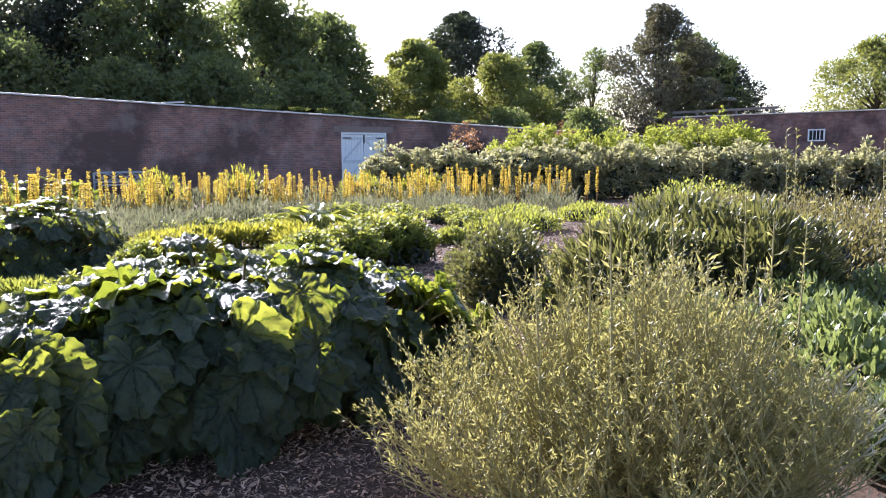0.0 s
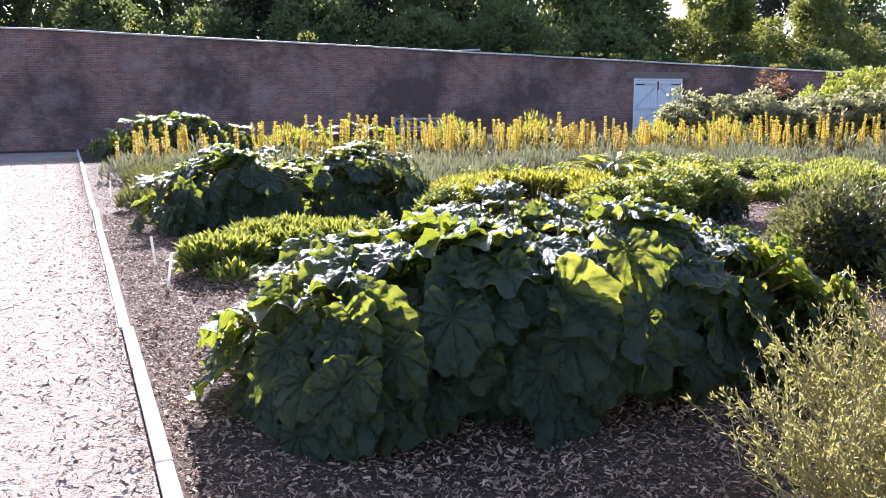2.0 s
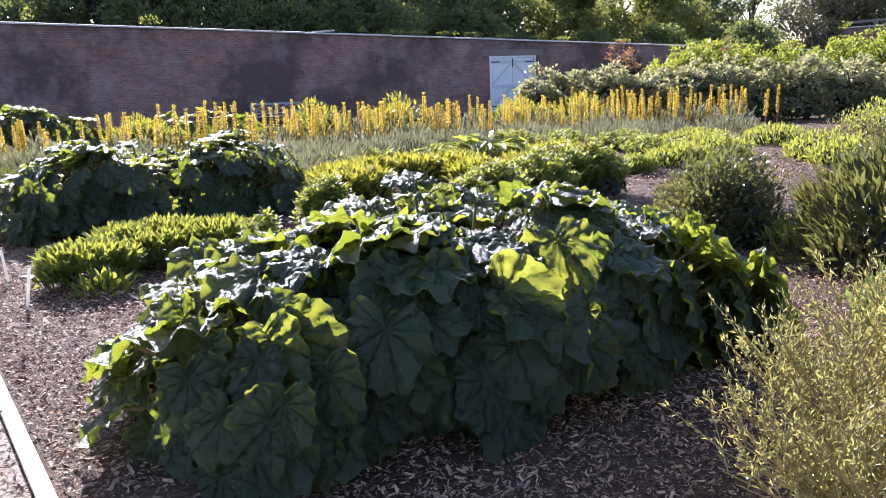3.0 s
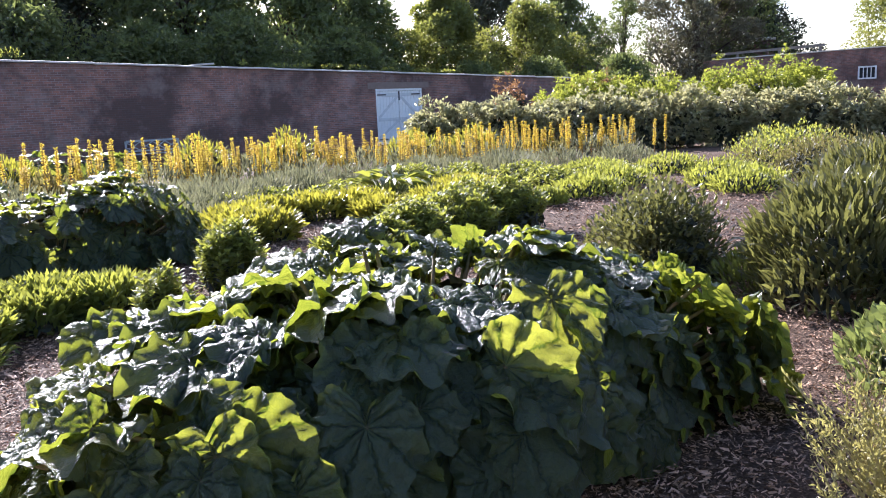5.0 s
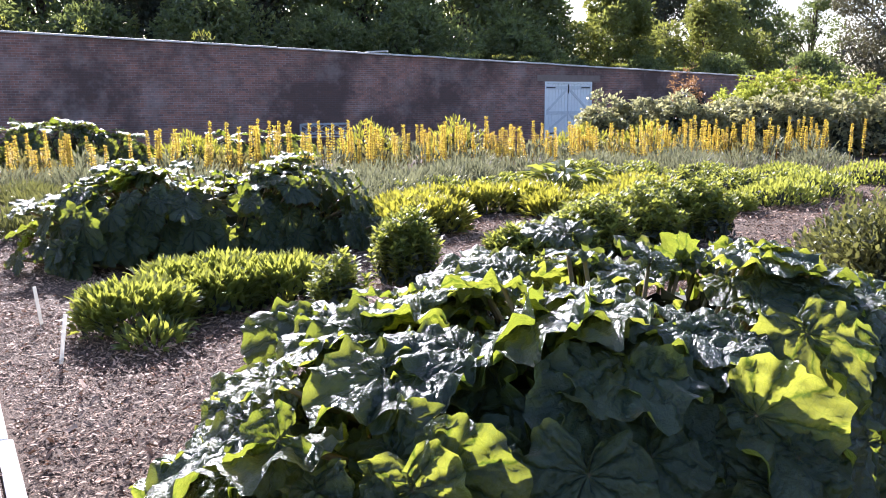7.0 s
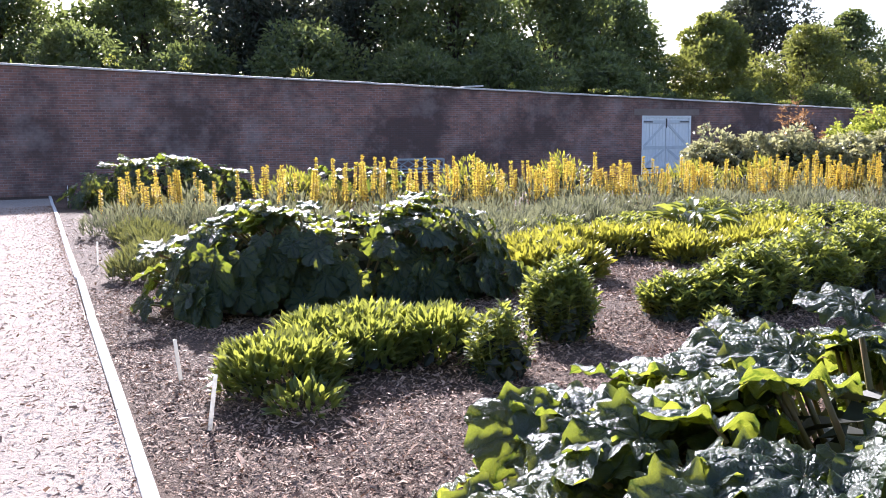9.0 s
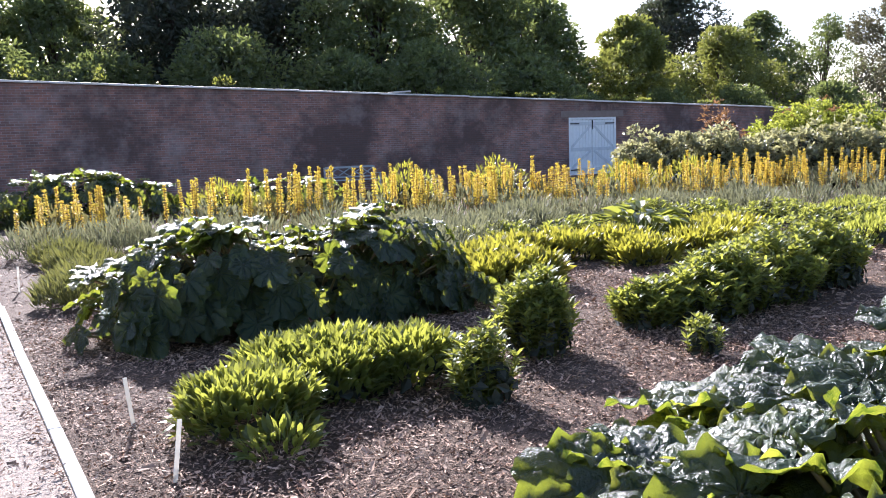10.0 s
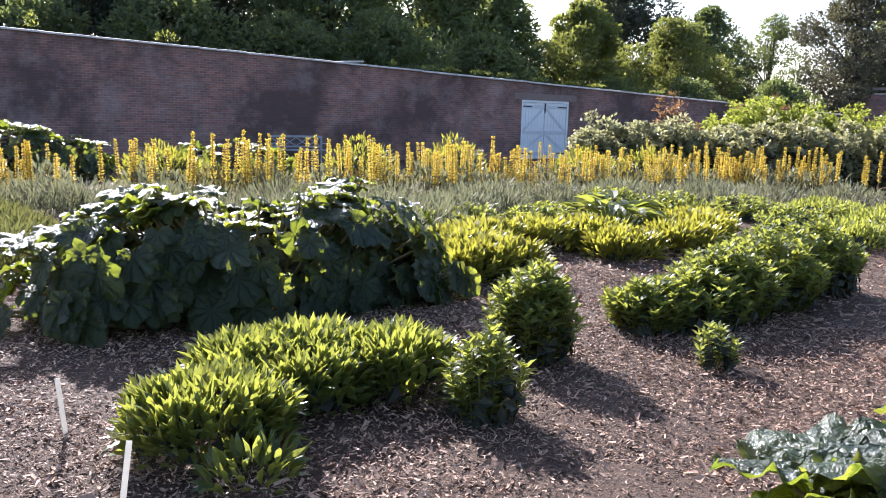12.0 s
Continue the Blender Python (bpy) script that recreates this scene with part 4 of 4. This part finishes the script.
for x, y in along([(18.0, 22.1), (22.5, 16.8), (26.5, 9.6), (28.0, 4.0)], 1.15):
    hedge_bush(x + rng.normal() * 0.1, y + rng.normal() * 0.1, 1.0, 1.62 + rng.normal() * 0.10, M_HEDGE, "pale-leaved trained fruit hedge across the garden", n=2300, ll=0.16, lw=0.105, square=0.75)
for x, y, r, h in ((24.3, 21.8, 1.3, 2.15), (25.4, 21.5, 1.5, 2.42), (26.8, 20.9, 1.4, 2.25), (27.8, 19.9, 1.2, 2.1), (27.0, 17.6, 1.3, 2.1), (28.0, 17.0, 1.7, 2.5), (28.8, 16.0, 1.8, 2.62), (29.3, 15.2, 1.5, 2.4)):
    hedge_bush(x, y, r, h, M_HEDGEY, "tall yellow-green shrub rising above the hedge", "tall_shrub", 5600, 0.12, 0.08, "tall shrubs", 0.7)
for x, y in ((29.0, 24.5), (30.2, 24.0), (24.6, 24.6)):
    hedge_bush(x, y, 0.9, 2.6, M_REDLEAF, "reddish-leaved shrub behind the hedge", "red_shrub", 1200, 0.13, 0.06, "red shrubs")


# ---- roofs and rails beyond the wall ----
def build_shed():
    s = thing("shed", (50.5, 44.0, 0), "dark timber shed with a flat roof behind the wall", "shed")
    part("wall", Geo().box(-4.0, -1.5, 0, 4.0, 1.5, 4.1).mesh("wall", M_TIMBER), s)
    part("roof", Geo().box(-4.4, -1.9, 4.1, 4.4, 1.9, 4.3, 0.02).mesh("roof", M_TIMBER), s)


build_shed()
rail = thing("wall_rail", (50.9, 31.0, 0), "long timber rail on posts along the far wall top", "rail")
part("beam", Geo().box(-0.06, -7.2, 4.02, 0.06, 0.2, 4.18, 0.01, pose(0, 0, 0, -0.6, 0, 0)).mesh("beam", M_TIMBER), rail)
for k in (-6.9, -4.4, -1.6):
    part("post", Geo().box(-0.07, k - 0.07, 0, 0.07, k + 0.07, 4.1).mesh("post", M_TIMBER), rail)
ch = thing("chimney", (58.5, 31.5, 0), "square brick chimney stack beyond the far wall", "chimney")
part("shaft", Geo().box(-0.5, -0.5, 0, 0.5, 0.5, 5.2).mesh("shaft", M_BRICK), ch)
part("cap", Geo().box(-0.62, -0.62, 5.2, 0.62, 0.62, 5.42, 0.02).mesh("cap", M_COPING), ch)


# ---- trees beyond the wall ----
def build_tree(az, dist, h, w, mat, label, n=9000, ll=0.34, trunk=0.28, lobes=16, name="tree", spread=1.0, fine=False, low=0.12):
    if az > 38:
        n, ll = int(n * 1.7), ll * 0.74
    lobes, w, h = lobes * 2, w * (1.12 if az < 38 else 1.25), h * (1.0 if az < 38 or dist < 52 else 1.13)
    x, y = dist * math.sin(radians(az)), 2 + dist * math.cos(radians(az))
    ob = thing(name, (x, y, 0), label, "tree", "trees beyond the wall")
    g = Geo()
    lean = rng.normal(size=2) * 0.3
    g.tube([(0, 0, 0), (lean[0] * 0.4, lean[1] * 0.4, h * 0.3), (lean[0], lean[1], h * 0.62), (lean[0], lean[1], h * 0.9)], [trunk, trunk * 0.8, trunk * 0.5, trunk * 0.12], 8)
    P, D, per = [], [], n // lobes
    for i in range(lobes):
        a = i * 2.4 + rng.normal() * 0.3
        c = (i + 0.5) / lobes
        z = h * (low + 0.10 + (0.86 - low - 0.1) * c)
        prof = math.sin(math.pi * min(1, 0.20 + 0.80 * c)) ** 0.7 if not fine else (1.05 - c) ** 0.75
        q = w * 0.5 * prof * rng.uniform(0.25, 0.92)
        ctr = np.array([math.cos(a) * q + lean[0] * c, math.sin(a) * q + lean[1] * c, z])
        rad = w * 0.5 * rng.uniform(0.20, 0.42) * (0.55 + 0.45 * prof) * spread
        d = unit(rng.normal(size=(per, 3)))
        r = rad * (0.45 + 0.55 * rng.random(per) ** 0.5) * (1 + 0.18 * np.sin(d[:, 0] * 6 + i) * np.cos(d[:, 2] * 5))
        P.append(ctr + d * r[:, None] * np.array([1, 1, 0.72]))
        D.append(d)
        g.tube([(lean[0] * c * 0.7, lean[1] * c * 0.7, z * 0.62), tuple(ctr * np.array([0.6, 0.6, 0.86])), tuple(ctr)], [trunk * 0.30, trunk * 0.17, trunk * 0.05], 5)
    P, D = np.concatenate(P), np.concatenate(D)
    k = len(P)
    part("trunk", g.mesh("trunk", M_BARK, True), ob)
    part("crown", leaves("crown", mat, P, D + rng.normal(size=(k, 3)) * 0.8, rng.normal(size=(k, 3)) + np.array([0, 0, 0.8]), ll * rng.uniform(0.6, 1.3, k), ll * 0.55 * rng.uniform(0.7, 1.2, k), DIAMOND), ob)
    return ob


DK, MD, LT, CN = "tall dark pine beyond the garden wall", "broad green tree beyond the garden wall", "light green round-crowned tree beyond the garden wall", "tan conifer with drooping foliage beyond the wall"
for az, dist, h, w in ((-9, 46, 13, 10), (-2, 50, 12, 10), (6, 50, 11.5, 9), (13, 46, 12.5, 9), (19, 50, 13, 10), (26, 47, 13.5, 9), (32, 50, 12.5, 9), (36, 54, 11.5, 8)):
    build_tree(az, dist, h, w, M_TREED if int(az) % 2 else M_TREE, DK if int(az) % 2 else MD, 16000, 0.35, 0.34, 22)
for az, dist, h, w in ((2, 40, 7.0, 7), (16, 41, 7.5, 8), (29, 42, 7.0, 8), (9.5, 42, 6.5, 7), (23, 42, 6.5, 7), (36, 44, 6.2, 6)):
    build_tree(az, dist, h, w, M_TREE, MD, 14000, 0.27, 0.2, 18, low=0.02)
build_tree(42.4, 56, 9.0, 6.6, M_TREEL, LT, 12000, 0.38, 0.26, 18, low=0.05)
build_tree(45.6, 74, 13.6, 9.0, M_TREED, DK, 12000, 0.46, 0.35, 16)
build_tree(48.3, 58, 8.2, 6.4, M_TREEL, LT, 10000, 0.36, 0.26, 16, low=0.04)
build_tree(51.0, 66, 10.0, 7.0, M_TREE, MD, 9000, 0.38, 0.26, 16, low=0.05)
build_tree(54.2, 70, 9.8, 5.6, M_TREE, "thin sparse tree with see-through crown beyond the wall", 4200, 0.32, 0.2, 12)
build_tree(59.2, 62, 11.8, 7.0, M_TREET, CN, 14000, 0.34, 0.34, 18, spread=1.1, low=0.0)
build_tree(60.8, 66, 10.2, 6.4, M_TREE, MD, 10000, 0.38, 0.3, 16, low=0.0)
build_tree(63.2, 68, 8.6, 6.0, M_TREED, "dark low spreading tree beyond the far wall", 9000, 0.36, 0.3, 14, low=0.05)
build_tree(72.0, 75, 10.2, 8.0, M_TREEL, LT, 9000, 0.4, 0.3, 16)
for az in (39.5, 44.5, 49.5, 54.5):
    build_tree(az, 50, 4.4, 4.5, M_TREE, "low scrubby tree just beyond the garden wall", 4500, 0.3, 0.12, 10, low=0.02)


# ---- weeds on the wall top ----
for x, h, r in ((2.0, 0.5, 0.3), (4.2, 0.62, 0.2), (8.0, 0.5, 0.4), (16.3, 0.3, 0.15), (18.0, 0.25, 0.4), (19.0, 0.22, 0.5), (20.4, 0.25, 0.6), (21.8, 0.3, 0.5), (23.5, 0.2, 0.5), (25.5, 0.22, 0.6), (27.0, 0.2, 0.5), (31.0, 0.2, 0.5)):
    ob = clump("wall_weed", x, WALL_Y + 0.15, r, 0.15, h * 0.7, 70, 0.10, 0.03, M_GREEN, "small weeds growing from the wall coping", "weed", "wall weeds", up=0.8, stems=6)
    ob.location.z = top_of(x) + 0.14


# ---- labels and chips ----
def stake(x, y, h, back, right, label):
    ob = tagged(new("label_stake", Geo().box(-0.012, -0.003, -0.05, 0.012, 0.003, h, 0.001).mesh("label_stake", M_STAKE)), label, "label stake", "label stakes")
    ob.matrix_world = pose(x, y, 0, -back, right, 0)


stake(0.40, 8.58, 0.31, 3, -5, "white plastic plant label stake in the mulch")
stake(0.40, 7.60, 0.31, 8, 10, "white plastic plant label stake leaning in the mulch")
stake(0.28, 14.6, 0.32, 2, 2, "white plastic plant label stake in the mulch")
stake(0.35, 26.5, 0.5, 0, 1, "white plastic plant label stake in the mulch")
stake(5.35, 2.55, 0.62, 3, -4, "white plastic plant label stake in the mulch")


def chips(name, n, box, size, mat, label, strew=1.0):
    x0, x1, y0, y1 = box
    q = rng.random((n, 2))
    P = np.stack([x0 + (x1 - x0) * q[:, 0] ** strew, y0 + (y1 - y0) * q[:, 1], 0.006 + 0.03 * rng.random(n)], -1)
    a = rng.uniform(0, 6.28, n)
    A = np.stack([np.cos(a), np.sin(a), rng.normal(size=n) * 0.36], -1)
    N = np.stack([rng.normal(size=n) * 0.5, rng.normal(size=n) * 0.5, np.ones(n)], -1)
    ln = size * np.minimum(2.3, rng.lognormal(0, 0.45, n))
    ob = new(name, leaves(name, mat, P, A, N, ln, ln * rng.uniform(0.14, 0.40, n), CHIP))
    return tagged(ob, label, "wood chips", kind="stuff")


CHIP = (np.array([(-.5, 0, 0), (.5, 0.08, .06), (.4, 1, 0.02), (-.45, .9, .08)], float), [(0, 1, 2, 3)])
chips("wood_chips", 200000, (0.06, 6.2, 1.6, 12.5), 0.0205, M_CHIP, "scattered pale wood chips of the bark mulch")
chips("far_wood_chips", 26000, (0.06, 15.0, 5.0, 22.0), 0.04, M_CHIP, "scattered wood chips across the further beds")
chips("side_wood_chips", 30000, (5.8, 13.0, 3.0, 11.5), 0.032, M_CHIP, "scattered pale wood chips between the bushes")
chips("path_chips", 36000, (-0.06, -2.2, 1.5, 26.0), 0.021, M_CHIP, "stray wood chips strewn over the gravel path", 1.8)
bpy.data.objects["path_chips"].location.z = 0.010
